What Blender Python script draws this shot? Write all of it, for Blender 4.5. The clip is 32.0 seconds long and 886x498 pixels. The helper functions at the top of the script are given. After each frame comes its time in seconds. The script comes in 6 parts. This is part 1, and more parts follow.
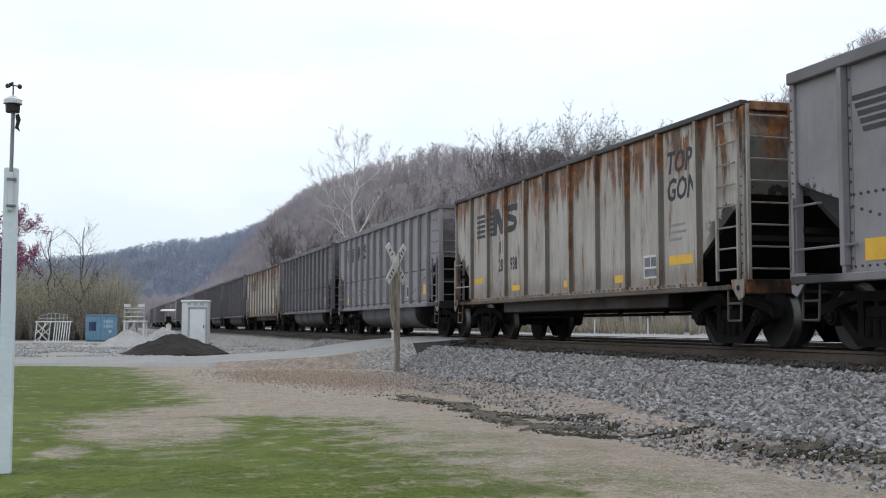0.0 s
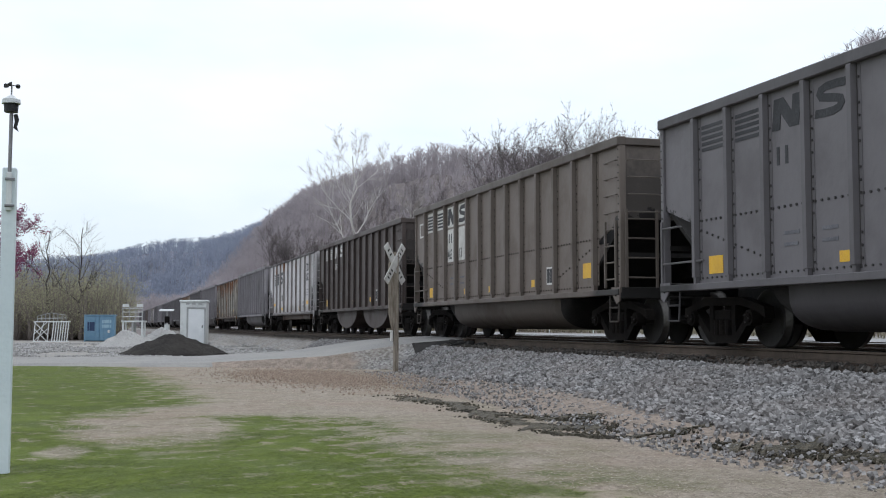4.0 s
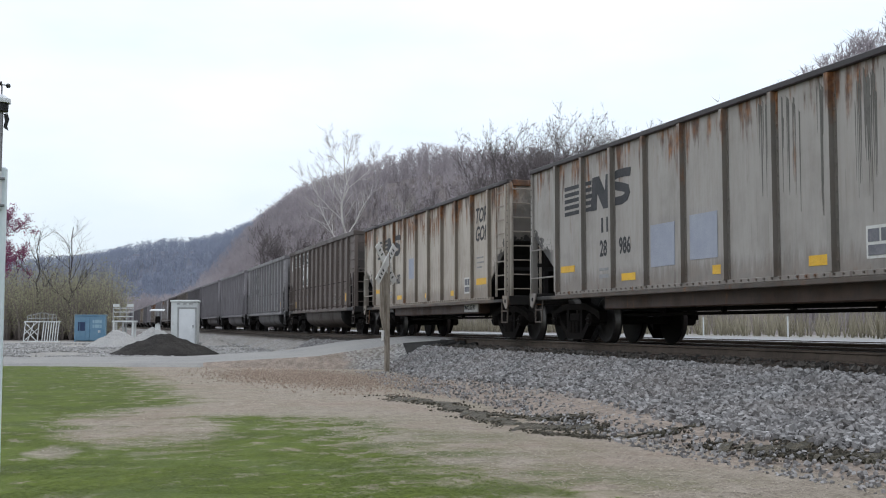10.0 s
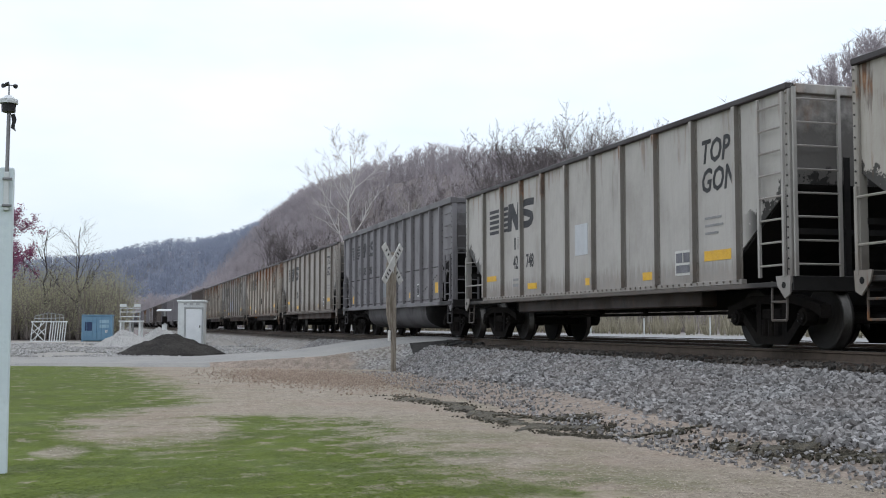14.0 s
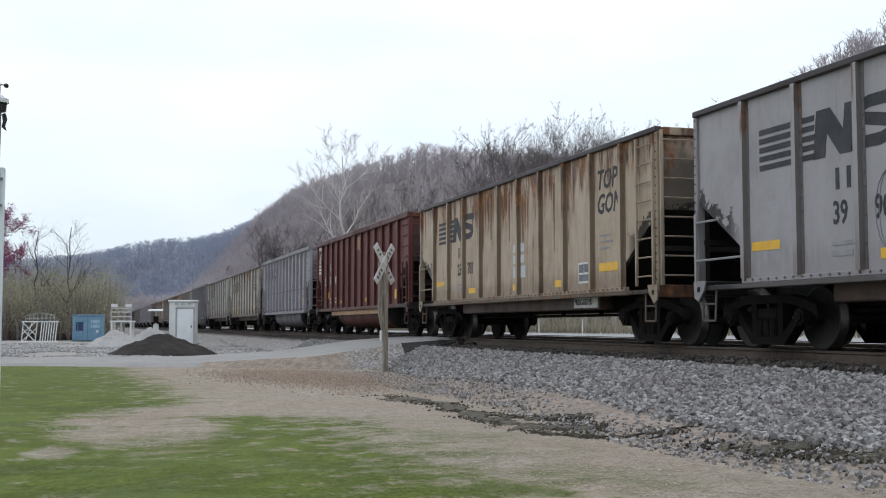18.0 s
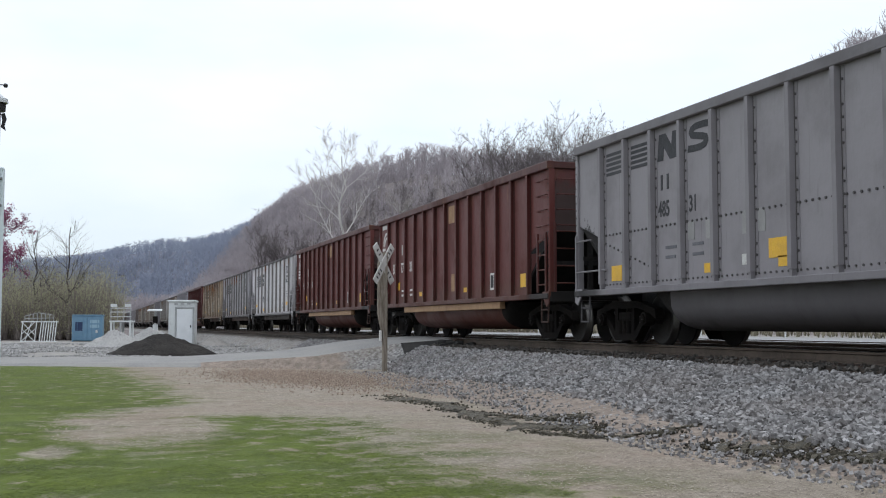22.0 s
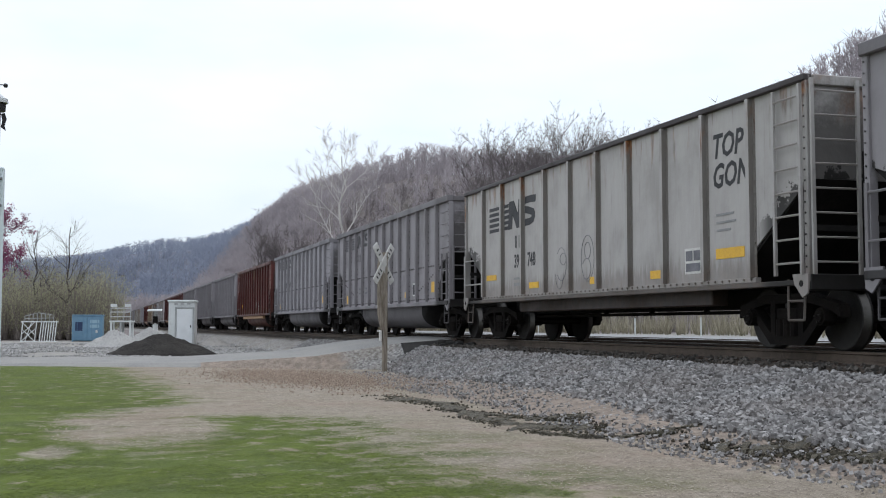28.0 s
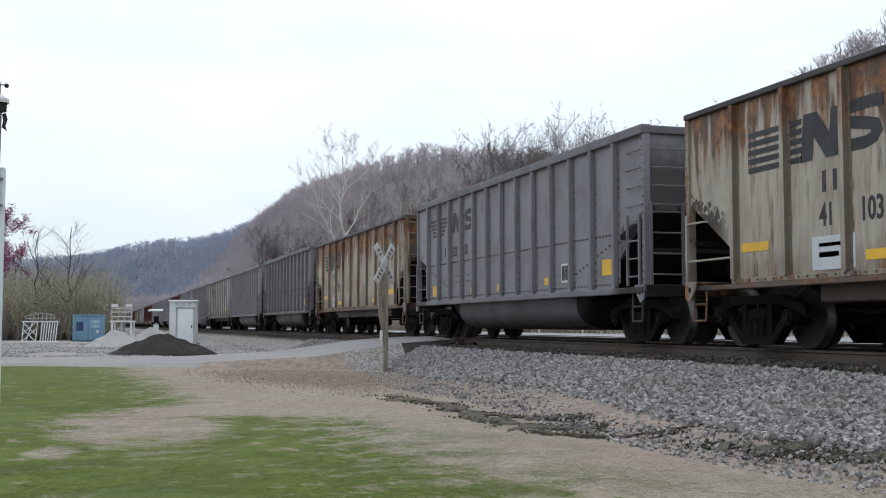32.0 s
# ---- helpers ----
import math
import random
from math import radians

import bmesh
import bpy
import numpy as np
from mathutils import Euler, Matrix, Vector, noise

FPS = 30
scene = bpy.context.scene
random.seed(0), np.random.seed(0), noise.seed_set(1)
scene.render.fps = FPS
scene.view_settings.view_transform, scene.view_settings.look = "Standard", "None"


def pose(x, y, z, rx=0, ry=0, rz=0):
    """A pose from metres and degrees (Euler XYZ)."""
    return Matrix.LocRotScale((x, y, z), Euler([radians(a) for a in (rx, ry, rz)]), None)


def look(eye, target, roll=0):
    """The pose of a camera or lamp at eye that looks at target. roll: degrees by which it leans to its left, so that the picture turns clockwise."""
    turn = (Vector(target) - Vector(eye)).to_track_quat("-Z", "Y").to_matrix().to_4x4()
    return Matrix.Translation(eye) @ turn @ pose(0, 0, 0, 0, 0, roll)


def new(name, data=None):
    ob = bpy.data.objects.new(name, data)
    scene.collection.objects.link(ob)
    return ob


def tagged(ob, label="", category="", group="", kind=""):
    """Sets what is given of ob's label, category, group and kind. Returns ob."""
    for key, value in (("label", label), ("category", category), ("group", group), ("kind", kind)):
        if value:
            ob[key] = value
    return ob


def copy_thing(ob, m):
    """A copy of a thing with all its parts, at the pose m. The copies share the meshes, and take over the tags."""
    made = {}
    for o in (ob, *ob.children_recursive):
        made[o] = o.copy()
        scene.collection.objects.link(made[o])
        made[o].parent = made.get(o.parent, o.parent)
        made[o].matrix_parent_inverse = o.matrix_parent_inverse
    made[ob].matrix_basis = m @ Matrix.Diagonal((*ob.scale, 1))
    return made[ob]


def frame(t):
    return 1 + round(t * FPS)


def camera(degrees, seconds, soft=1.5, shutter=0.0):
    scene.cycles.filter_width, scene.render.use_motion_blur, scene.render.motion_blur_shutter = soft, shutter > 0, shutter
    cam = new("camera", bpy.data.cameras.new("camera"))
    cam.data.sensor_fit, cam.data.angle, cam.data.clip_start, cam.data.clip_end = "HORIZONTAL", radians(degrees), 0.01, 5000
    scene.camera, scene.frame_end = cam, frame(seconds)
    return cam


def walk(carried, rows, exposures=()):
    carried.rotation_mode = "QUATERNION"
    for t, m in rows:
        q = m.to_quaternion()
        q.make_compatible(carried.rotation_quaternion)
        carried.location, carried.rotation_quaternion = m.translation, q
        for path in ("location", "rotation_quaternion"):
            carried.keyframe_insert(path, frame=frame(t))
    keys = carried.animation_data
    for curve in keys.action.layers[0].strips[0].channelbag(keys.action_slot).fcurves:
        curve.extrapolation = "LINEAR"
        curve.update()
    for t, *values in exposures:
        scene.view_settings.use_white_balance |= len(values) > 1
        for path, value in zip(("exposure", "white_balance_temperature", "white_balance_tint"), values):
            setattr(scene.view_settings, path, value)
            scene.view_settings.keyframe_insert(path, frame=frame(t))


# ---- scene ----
# ---------------- camera ----------------
FOC = 2020.0 / 784.0
cam = camera(math.degrees(2 * math.atan(1 / FOC)), 32.0, 1.08)
EYE = (0.0, 0.0, 1.20)
TILT = 93.83


def heading(dx):
    """Camera yaw in degrees to the right of the track for a sideways shift."""
    return math.degrees(math.atan((619.0 - dx) / 2020.0))


# small pans of the tripod head: seconds, shift
PAN = [(0, 24), (2, 24), (2.5, 23), (3.5, 23), (4.5, 18), (5.5, 14), (6, 16.5), (6.5, 10.5), (7, 1.5), (9, 1.5),
       (9.5, 3), (10, 4.5), (10.5, 7), (11, 9), (11.5, 10.5), (12, 12.5), (12.5, 14), (13, 15.5), (13.5, 16.5), (14.5, 17),
       (15.5, 9), (16.5, 1.5), (18.5, 0.8), (19, 0), (27.5, 0), (30, 0), (30.5, 0.8), (32, 1.6)]
walk(cam, [(t, pose(*EYE, TILT, 0, -heading(d))) for t, d in PAN])

# ---------------- world and light ----------------
world = bpy.data.worlds.new("overcast_sky")
scene.world = world
world.use_nodes = True
wn, wl = world.node_tree.nodes, world.node_tree.links
wn.clear()
w_out = wn.new("ShaderNodeOutputWorld")
w_bg = wn.new("ShaderNodeBackground")
w_sky = wn.new("ShaderNodeTexSky")
w_sky.sky_type = "NISHITA"
w_sky.sun_disc = False
w_sky.sun_elevation = radians(48)
w_sky.sun_rotation = radians(55)
w_scale = wn.new("ShaderNodeVectorMath")
w_scale.operation = "SCALE"
w_scale.inputs["Scale"].default_value = 0.10
w_co = wn.new("ShaderNodeTexCoord")
w_map = wn.new("ShaderNodeMapping")
w_map.inputs["Scale"].default_value = (1.6, 1.6, 5.0)
w_noise = wn.new("ShaderNodeTexNoise")
w_noise.inputs["Scale"].default_value = 1.7
w_noise.inputs["Detail"].default_value = 5
w_ramp = wn.new("ShaderNodeValToRGB")
w_ramp.color_ramp.elements[0].position, w_ramp.color_ramp.elements[0].color = 0.36, (0.80, 0.90, 0.99, 1)
w_ramp.color_ramp.elements[1].position, w_ramp.color_ramp.elements[1].color = 0.62, (0.95, 1.0, 1.08, 1)
w_mix = wn.new("ShaderNodeMix")
w_mix.data_type = "RGBA"
w_mix.inputs["Factor"].default_value = 0.88
wl.new(w_co.outputs["Generated"], w_map.inputs["Vector"])
wl.new(w_map.outputs["Vector"], w_noise.inputs["Vector"])
wl.new(w_noise.outputs["Fac"], w_ramp.inputs["Fac"])
wl.new(w_sky.outputs["Color"], w_scale.inputs[0])
wl.new(w_scale.outputs["Vector"], w_mix.inputs["A"])
wl.new(w_ramp.outputs["Color"], w_mix.inputs["B"])
w_sep = wn.new("ShaderNodeSeparateXYZ")
wl.new(w_co.outputs["Generated"], w_sep.inputs[0])
w_high = wn.new("ShaderNodeMapRange")
w_high.inputs["From Min"].default_value, w_high.inputs["From Max"].default_value = 0.30, 0.60
w_cloud = wn.new("ShaderNodeMix")
w_cloud.data_type = "RGBA"
w_cloud.inputs["B"].default_value = (0.895, 0.96, 1.05, 1)
wl.new(w_sep.outputs[2], w_high.inputs["Value"])
wl.new(w_high.outputs["Result"], w_cloud.inputs["Factor"])
wl.new(w_mix.outputs["Result"], w_cloud.inputs["A"])
wl.new(w_cloud.outputs["Result"], w_bg.inputs["Color"])
w_grad = wn.new("ShaderNodeMapRange")
for key, v in (("From Min", 0.0), ("From Max", 1.0), ("To Min", 1.02), ("To Max", 1.75)):
    w_grad.inputs[key].default_value = v
wl.new(w_sep.outputs[2], w_grad.inputs["Value"])
wl.new(w_grad.outputs["Result"], w_bg.inputs["Strength"])
wl.new(w_bg.outputs["Background"], w_out.inputs["Surface"])

sun_data = bpy.data.lights.new("sun", "SUN")
sun_data.energy, sun_data.angle, sun_data.color = 0.5, radians(30), (1.0, 0.98, 0.95)
sun = new("sun", sun_data)
sun.matrix_world = look((45, 45, 70), (10, 20, 0))
scene.view_settings.exposure = 0.0


# ---------------- material helpers ----------------
class Mat:
    """A small builder of node materials."""

    def __init__(self, name, rough=0.8, metal=0.0, spec=0.3):
        self.m = bpy.data.materials.new(name)
        self.m.use_nodes = True
        self.n, self.l = self.m.node_tree.nodes, self.m.node_tree.links
        self.b = self.n["Principled BSDF"]
        self.b.inputs["Roughness"].default_value = rough
        self.b.inputs["Metallic"].default_value = metal
        self.b.inputs["Specular IOR Level"].default_value = spec
        self.co = None

    def coords(self, kind="Object", scale=(1, 1, 1)):
        tc = self.n.new("ShaderNodeTexCoord")
        mp = self.n.new("ShaderNodeMapping")
        mp.inputs["Scale"].default_value = scale
        self.l.new(tc.outputs[kind], mp.inputs["Vector"])
        return mp.outputs["Vector"]

    def world_co(self, scale=(1, 1, 1)):
        g = self.n.new("ShaderNodeNewGeometry")
        mp = self.n.new("ShaderNodeMapping")
        mp.inputs["Scale"].default_value = scale
        self.l.new(g.outputs["Position"], mp.inputs["Vector"])
        return mp.outputs["Vector"]

    def noise(self, co, scale, detail=4, rough=0.55, lo=0.3, hi=0.7):
        t = self.n.new("ShaderNodeTexNoise")
        t.inputs["Scale"].default_value = scale
        t.inputs["Detail"].default_value = detail
        t.inputs["Roughness"].default_value = rough
        self.l.new(co, t.inputs["Vector"])
        return self.span(t.outputs["Fac"], lo, hi)

    def voronoi(self, co, scale, out="Distance"):
        t = self.n.new("ShaderNodeTexVoronoi")
        t.inputs["Scale"].default_value = scale
        self.l.new(co, t.inputs["Vector"])
        return t.outputs[out]

    def span(self, fac, lo, hi, a=0.0, b=1.0):
        r = self.n.new("ShaderNodeMapRange")
        r.interpolation_type = "SMOOTHSTEP"
        for key, v in (("From Min", lo), ("From Max", hi), ("To Min", a), ("To Max", b)):
            r.inputs[key].default_value = v
        self.l.new(fac, r.inputs["Value"])
        return r.outputs["Result"]

    def put(self, sock, v):
        if hasattr(v, "links"):
            self.l.new(v, sock)
        else:
            sock.default_value = (*v, 1) if isinstance(v, tuple) and len(v) == 3 and sock.type == "RGBA" else v

    def mix(self, fac, a, b, blend="MIX"):
        x = self.n.new("ShaderNodeMix")
        x.data_type, x.blend_type = "RGBA", blend
        self.put(x.inputs[0], fac)
        self.put(x.inputs[6], a)
        self.put(x.inputs[7], b)
        return x.outputs[2]

    def math(self, op, a, b=0.0):
        x = self.n.new("ShaderNodeMath")
        x.operation = op
        self.put(x.inputs[0], a)
        self.put(x.inputs[1], b)
        return x.outputs[0]

    def axis(self, co, which):
        x = self.n.new("ShaderNodeSeparateXYZ")
        self.l.new(co, x.inputs[0])
        return x.outputs[which]

    def info(self, out):
        x = self.n.new("ShaderNodeObjectInfo")
        return x.outputs[out]

    def color(self, c):
        self.put(self.b.inputs["Base Color"], c)
        return self

    def bump(self, h, strength=0.3, dist=0.02):
        x = self.n.new("ShaderNodeBump")
        x.inputs["Strength"].default_value = strength
        x.inputs["Distance"].default_value = dist
        self.l.new(h, x.inputs["Height"])
        self.l.new(x.outputs["Normal"], self.b.inputs["Normal"])
        return self


def simple(name, c, c2, scale=8.0, rough=0.8, metal=0.0, spec=0.3, bump=0.2, dist=0.01):
    k = Mat(name, rough, metal, spec)
    co = k.coords()
    f = k.mix(k.noise(co, scale * 6, 3), k.noise(co, scale, 5), k.noise(co, scale * 0.23, 3))
    k.color(k.mix(f, c, c2)).bump(k.noise(co, scale * 8, 4), bump, dist)
    return k.m


def thin_growth(k, c):
    """Fine twigs and buds: half of the light that strikes them goes through."""
    k.color(c)
    veil = k.n.new("ShaderNodeBsdfTranslucent")
    k.put(veil.inputs["Color"], c)
    both = k.n.new("ShaderNodeMixShader")
    both.inputs[0].default_value = 0.5
    k.l.new(k.b.outputs[0], both.inputs[1])
    k.l.new(veil.outputs[0], both.inputs[2])
    k.l.new(both.outputs[0], k.n["Material Output"].inputs["Surface"])
    return k.m


def car_paint(name="weathered_car_paint", tone=1.0, sooty=0.9, half=7.5):
    """Weathered car paint: colour from the car, rust amount from its alpha."""
    k = Mat(name, 0.62, 0.0, 0.25)
    tc = k.n.new("ShaderNodeTexCoord")
    rnd = k.n.new("ShaderNodeCombineXYZ")
    obj_info = k.n.new("ShaderNodeObjectInfo")
    off = k.math("MULTIPLY", obj_info.outputs["Random"], 60.0)
    k.l.new(off, rnd.inputs[0])
    k.l.new(off, rnd.inputs[1])
    add = k.n.new("ShaderNodeVectorMath")
    k.l.new(tc.outputs["Object"], add.inputs[0])
    k.l.new(rnd.outputs[0], add.inputs[1])
    shifted = add.outputs[0]
    streak = k.n.new("ShaderNodeMapping")
    streak.inputs["Scale"].default_value = (1.0, 2.6, 0.36)
    k.l.new(shifted, streak.inputs["Vector"])
    st = streak.outputs["Vector"]
    z = k.axis(tc.outputs["Object"], 2)
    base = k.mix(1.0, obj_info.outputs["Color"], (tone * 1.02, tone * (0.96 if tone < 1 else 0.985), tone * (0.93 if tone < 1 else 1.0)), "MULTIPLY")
    # grime: broad cloudy dirt and fine vertical streaks
    grime = k.math("MULTIPLY", k.noise(shifted, 0.9, 6, 0.6, 0.40, 0.75), 0.34)
    dirt = k.mix(grime, base, k.mix(0.6, base, (0.055, 0.05, 0.045)))
    fine = k.math("MULTIPLY", k.noise(st, 7.0, 5, 0.6, 0.5, 0.82), 0.22)
    dirt = k.mix(fine, dirt, k.mix(0.5, dirt, (0.075, 0.065, 0.055)))
    # rust: patches that hang from the top chord and run down, and a rusty sill
    top = k.span(z, 2.35, 3.65, -0.05, 0.22)
    low = k.span(z, 1.25, 0.95, 0.0, 0.10)
    n = k.noise(st, 1.9, 7, 0.62, 0.0, 1.0)
    amount = k.math("MULTIPLY", obj_info.outputs["Alpha"], 0.42)
    lvl = k.math("ADD", k.math("ADD", n, k.math("ADD", top, low)), amount)
    mask = k.span(lvl, 0.76, 1.0)
    gate = k.span(obj_info.outputs["Alpha"], 0.03, 0.22)
    mask = k.math("MULTIPLY", mask, gate)
    stain = k.math("MULTIPLY", k.noise(st, 3.3, 6, 0.65, 0.40, 0.72), k.math("MULTIPLY", obj_info.outputs["Alpha"], 0.6))
    dirt = k.mix(stain, dirt, k.mix(k.noise(shifted, 3.0, 4), (0.17, 0.095, 0.05), (0.085, 0.06, 0.045)))
    foot = k.math("MULTIPLY", k.span(k.math("ADD", k.span(z, 1.75, 0.95), k.noise(st, 4.0, 6, 0.65, 0.0, 0.9)), 0.85, 1.45), k.span(obj_info.outputs["Alpha"], 0.01, 0.15, 0.0, 0.40))
    dirt = k.mix(foot, dirt, k.mix(k.noise(shifted, 5.0, 4), (0.11, 0.065, 0.04), (0.06, 0.045, 0.036)))
    drip = k.n.new("ShaderNodeMapping")
    drip.inputs["Scale"].default_value = (1.0, 5.5, 0.22)
    k.l.new(shifted, drip.inputs["Vector"])
    drips = k.math("MULTIPLY", k.noise(drip.outputs["Vector"], 2.4, 5, 0.6, 0.62, 0.74), 0.30)
    dirt = k.mix(drips, dirt, (0.05, 0.046, 0.044))
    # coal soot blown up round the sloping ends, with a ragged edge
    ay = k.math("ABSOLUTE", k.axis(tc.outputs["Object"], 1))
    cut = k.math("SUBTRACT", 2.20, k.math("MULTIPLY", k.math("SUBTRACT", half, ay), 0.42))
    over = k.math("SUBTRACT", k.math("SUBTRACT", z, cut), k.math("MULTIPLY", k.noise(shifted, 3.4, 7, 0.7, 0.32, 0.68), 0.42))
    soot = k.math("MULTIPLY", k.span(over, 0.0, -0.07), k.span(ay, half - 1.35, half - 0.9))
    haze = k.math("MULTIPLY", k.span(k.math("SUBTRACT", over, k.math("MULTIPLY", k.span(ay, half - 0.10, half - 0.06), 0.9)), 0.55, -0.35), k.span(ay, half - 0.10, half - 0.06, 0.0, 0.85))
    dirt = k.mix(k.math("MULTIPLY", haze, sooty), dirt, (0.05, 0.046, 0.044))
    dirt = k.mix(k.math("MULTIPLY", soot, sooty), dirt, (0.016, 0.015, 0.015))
    rust = k.mix(k.noise(shifted, 9, 5), (0.12, 0.045, 0.02), (0.30, 0.13, 0.045))
    rust = k.mix(k.noise(shifted, 2.5, 3), rust, (0.07, 0.045, 0.035))
    k.color(k.mix(mask, dirt, rust))
    k.bump(k.noise(shifted, 2.2, 4), 0.18, 0.03)
    k.put(k.b.inputs["Roughness"], k.span(grime, 0.0, 0.34, 0.5, 0.78))
    return k.m


# half length, last rib and truck centre of each kind of car, from its middle
SIZES = {"tub": (7.27, 6.10, 6.12), "slope": (7.35, 5.94, 6.10), "pocket": (7.33, 6.18, 6.28), "red": (7.40, 6.18, 6.22)}
# each kind's second paint is its first darkened, for grime and shade
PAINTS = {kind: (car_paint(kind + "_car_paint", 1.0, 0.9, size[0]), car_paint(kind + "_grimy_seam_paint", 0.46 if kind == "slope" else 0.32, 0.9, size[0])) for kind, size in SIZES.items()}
M_IRON = car_paint("worn_ironwork_paint", 1.0, 0.12)
M_COAL_SHADE = simple("coal_dusted_steel", (0.010, 0.010, 0.011), (0.022, 0.020, 0.019), 3, 0.85, 0.0, 0.2)
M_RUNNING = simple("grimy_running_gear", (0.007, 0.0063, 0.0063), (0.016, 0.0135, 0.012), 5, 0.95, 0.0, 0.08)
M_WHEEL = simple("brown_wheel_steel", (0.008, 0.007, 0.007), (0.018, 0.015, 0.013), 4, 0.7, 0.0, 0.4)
M_TREAD = simple("polished_wheel_tread", (0.10, 0.096, 0.093), (0.06, 0.056, 0.052), 8, 0.4, 1.0, 0.5)
M_BLACK = simple("black_logo_paint", (0.022, 0.023, 0.027), (0.05, 0.05, 0.055), 4, 0.6)
M_WHITE = simple("white_stencil_paint", (0.62, 0.62, 0.6), (0.42, 0.41, 0.39), 4, 0.6)
M_YELLOW = simple("yellow_reflective_tape", (0.72, 0.42, 0.015), (0.55, 0.30, 0.02), 5, 0.45, 0.0, 0.5)
M_COALLOAD = simple("black_coal", (0.008, 0.008, 0.009), (0.03, 0.03, 0.03), 10, 0.6, 0.0, 0.5, 0.8, 0.06)
M_RAIL = simple("rusty_rail_web", (0.055, 0.042, 0.033), (0.10, 0.076, 0.060), 6, 0.8)
M_RAILTOP = simple("polished_rail_head", (0.45, 0.45, 0.46), (0.3, 0.3, 0.3), 9, 0.28, 1.0, 0.5)
M_TIE = simple("creosoted_tie", (0.032, 0.022, 0.017), (0.078, 0.052, 0.040), 7, 0.9, bump=0.5)


# ---------------- mesh helpers ----------------
def part(name, bm, material, parent=None, label="", smooth=False):
    me = bpy.data.meshes.new(name)
    bm.to_mesh(me)
    bm.free()
    if smooth:
        me.polygons.foreach_set("use_smooth", [True] * len(me.polygons))
    for mt in (material if isinstance(material, (list, tuple)) else [material]):
        me.materials.append(mt)
    ob = new(name, me)
    ob.parent = parent
    if label:
        ob["label"] = label
    return ob


def share(ob, m=None, name=None):
    """Another part on the same mesh."""
    o = new(name or ob.name.split(".")[0], ob.data)
    o.parent = ob.parent
    o.matrix_basis = m if m is not None else Matrix()
    return o


def raw(name, verts, faces, material, parent=None):
    me = bpy.data.meshes.new(name)
    me.from_pydata([tuple(v) for v in verts], [], [tuple(f) for f in faces])
    me.update()
    me.materials.append(material)
    ob = new(name, me)
    ob.parent = parent
    return ob


def bulk(name, verts, faces, material, parent=None):
    """A large mesh from numpy arrays of triangles."""
    me = bpy.data.meshes.new(name)
    verts, faces = np.asarray(verts, np.float32), np.asarray(faces, np.int32)
    me.vertices.add(len(verts))
    me.vertices.foreach_set("co", verts.ravel())
    n = faces.shape[1]
    me.loops.add(faces.size)
    me.loops.foreach_set("vertex_index", faces.ravel())
    me.polygons.add(len(faces))
    me.polygons.foreach_set("loop_start", np.arange(0, faces.size, n, dtype=np.int32))
    me.polygons.foreach_set("use_smooth", [False] * len(faces))
    me.update(calc_edges=True)
    me.validate()
    me.materials.append(material)
    ob = new(name, me)
    ob.parent = parent
    return ob


def box(bm, x0, x1, y0, y1, z0, z1, bev=0.0, mat=0):
    r = bmesh.ops.create_cube(bm, size=1.0)
    vs = r["verts"]
    for v in vs:
        v.co = Vector(((x0 + x1) / 2 + v.co.x * (x1 - x0), (y0 + y1) / 2 + v.co.y * (y1 - y0), (z0 + z1) / 2 + v.co.z * (z1 - z0)))
    fs = {f for v in vs for f in v.link_faces}
    for f in fs:
        f.material_index = mat
    if bev:
        es = list({e for f in fs for e in f.edges})
        bmesh.ops.bevel(bm, geom=es, offset=bev, segments=1, affect="EDGES", profile=0.5)
    return vs


def tube(bm, a, b, r0, r1=None, n=6, mat=0, caps=True):
    a, b = Vector(a), Vector(b)
    d = b - a
    r = bmesh.ops.create_cone(bm, cap_ends=caps, segments=n, radius1=r0, radius2=r0 if r1 is None else r1, depth=d.length)
    m = Matrix.Translation((a + b) / 2) @ d.to_track_quat("Z", "Y").to_matrix().to_4x4()
    bmesh.ops.transform(bm, matrix=m, verts=r["verts"])
    for f in {f for v in r["verts"] for f in v.link_faces}:
        f.material_index = mat
    return r["verts"]


def prism(bm, pts, axis, lo, hi, mat=0):
    """A polygon in the plane across axis, extruded from lo to hi."""
    def at(p, q):
        c = list(p)
        c.insert(axis, q)
        return bm.verts.new(c)
    a, b = [at(p, lo) for p in pts], [at(p, hi) for p in pts]
    fs = [bm.faces.new(a[::-1]), bm.faces.new(b)]
    for i in range(len(pts)):
        j = (i + 1) % len(pts)
        fs.append(bm.faces.new((a[i], a[j], b[j], b[i])))
    for f in fs:
        f.material_index = mat
    bmesh.ops.recalc_face_normals(bm, faces=fs)
    return fs


def B():
    return bmesh.new()


# ---------------- railway cars ----------------
RAIL_Z, TRACK_X, SPEED = 0.85, 10.67, 17.12
TEXTS = {}


def text_mesh(body, size, shear=0.0):
    """A flat mesh of a stencilled word, from the built-in font."""
    key = (body, size, shear)
    if key not in TEXTS:
        cu = bpy.data.curves.new("stencil", "FONT")
        cu.body, cu.size, cu.extrude, cu.resolution_u, cu.offset = body, size, 0.002, 2, 0.022 * size
        cu.shear = shear
        tmp = new("stencil", cu)
        me = bpy.data.meshes.new_from_object(tmp.evaluated_get(bpy.context.evaluated_depsgraph_get()))
        bpy.data.objects.remove(tmp)
        TEXTS[key] = me
    return TEXTS[key].copy()


def side_pose(y, z, x=-1.53):
    """Local x runs along the car's near side towards its tail, y up, facing out."""
    return Matrix(((0, 0, -1, x), (-1, 0, 0, y), (0, 1, 0, z), (0, 0, 0, 1)))


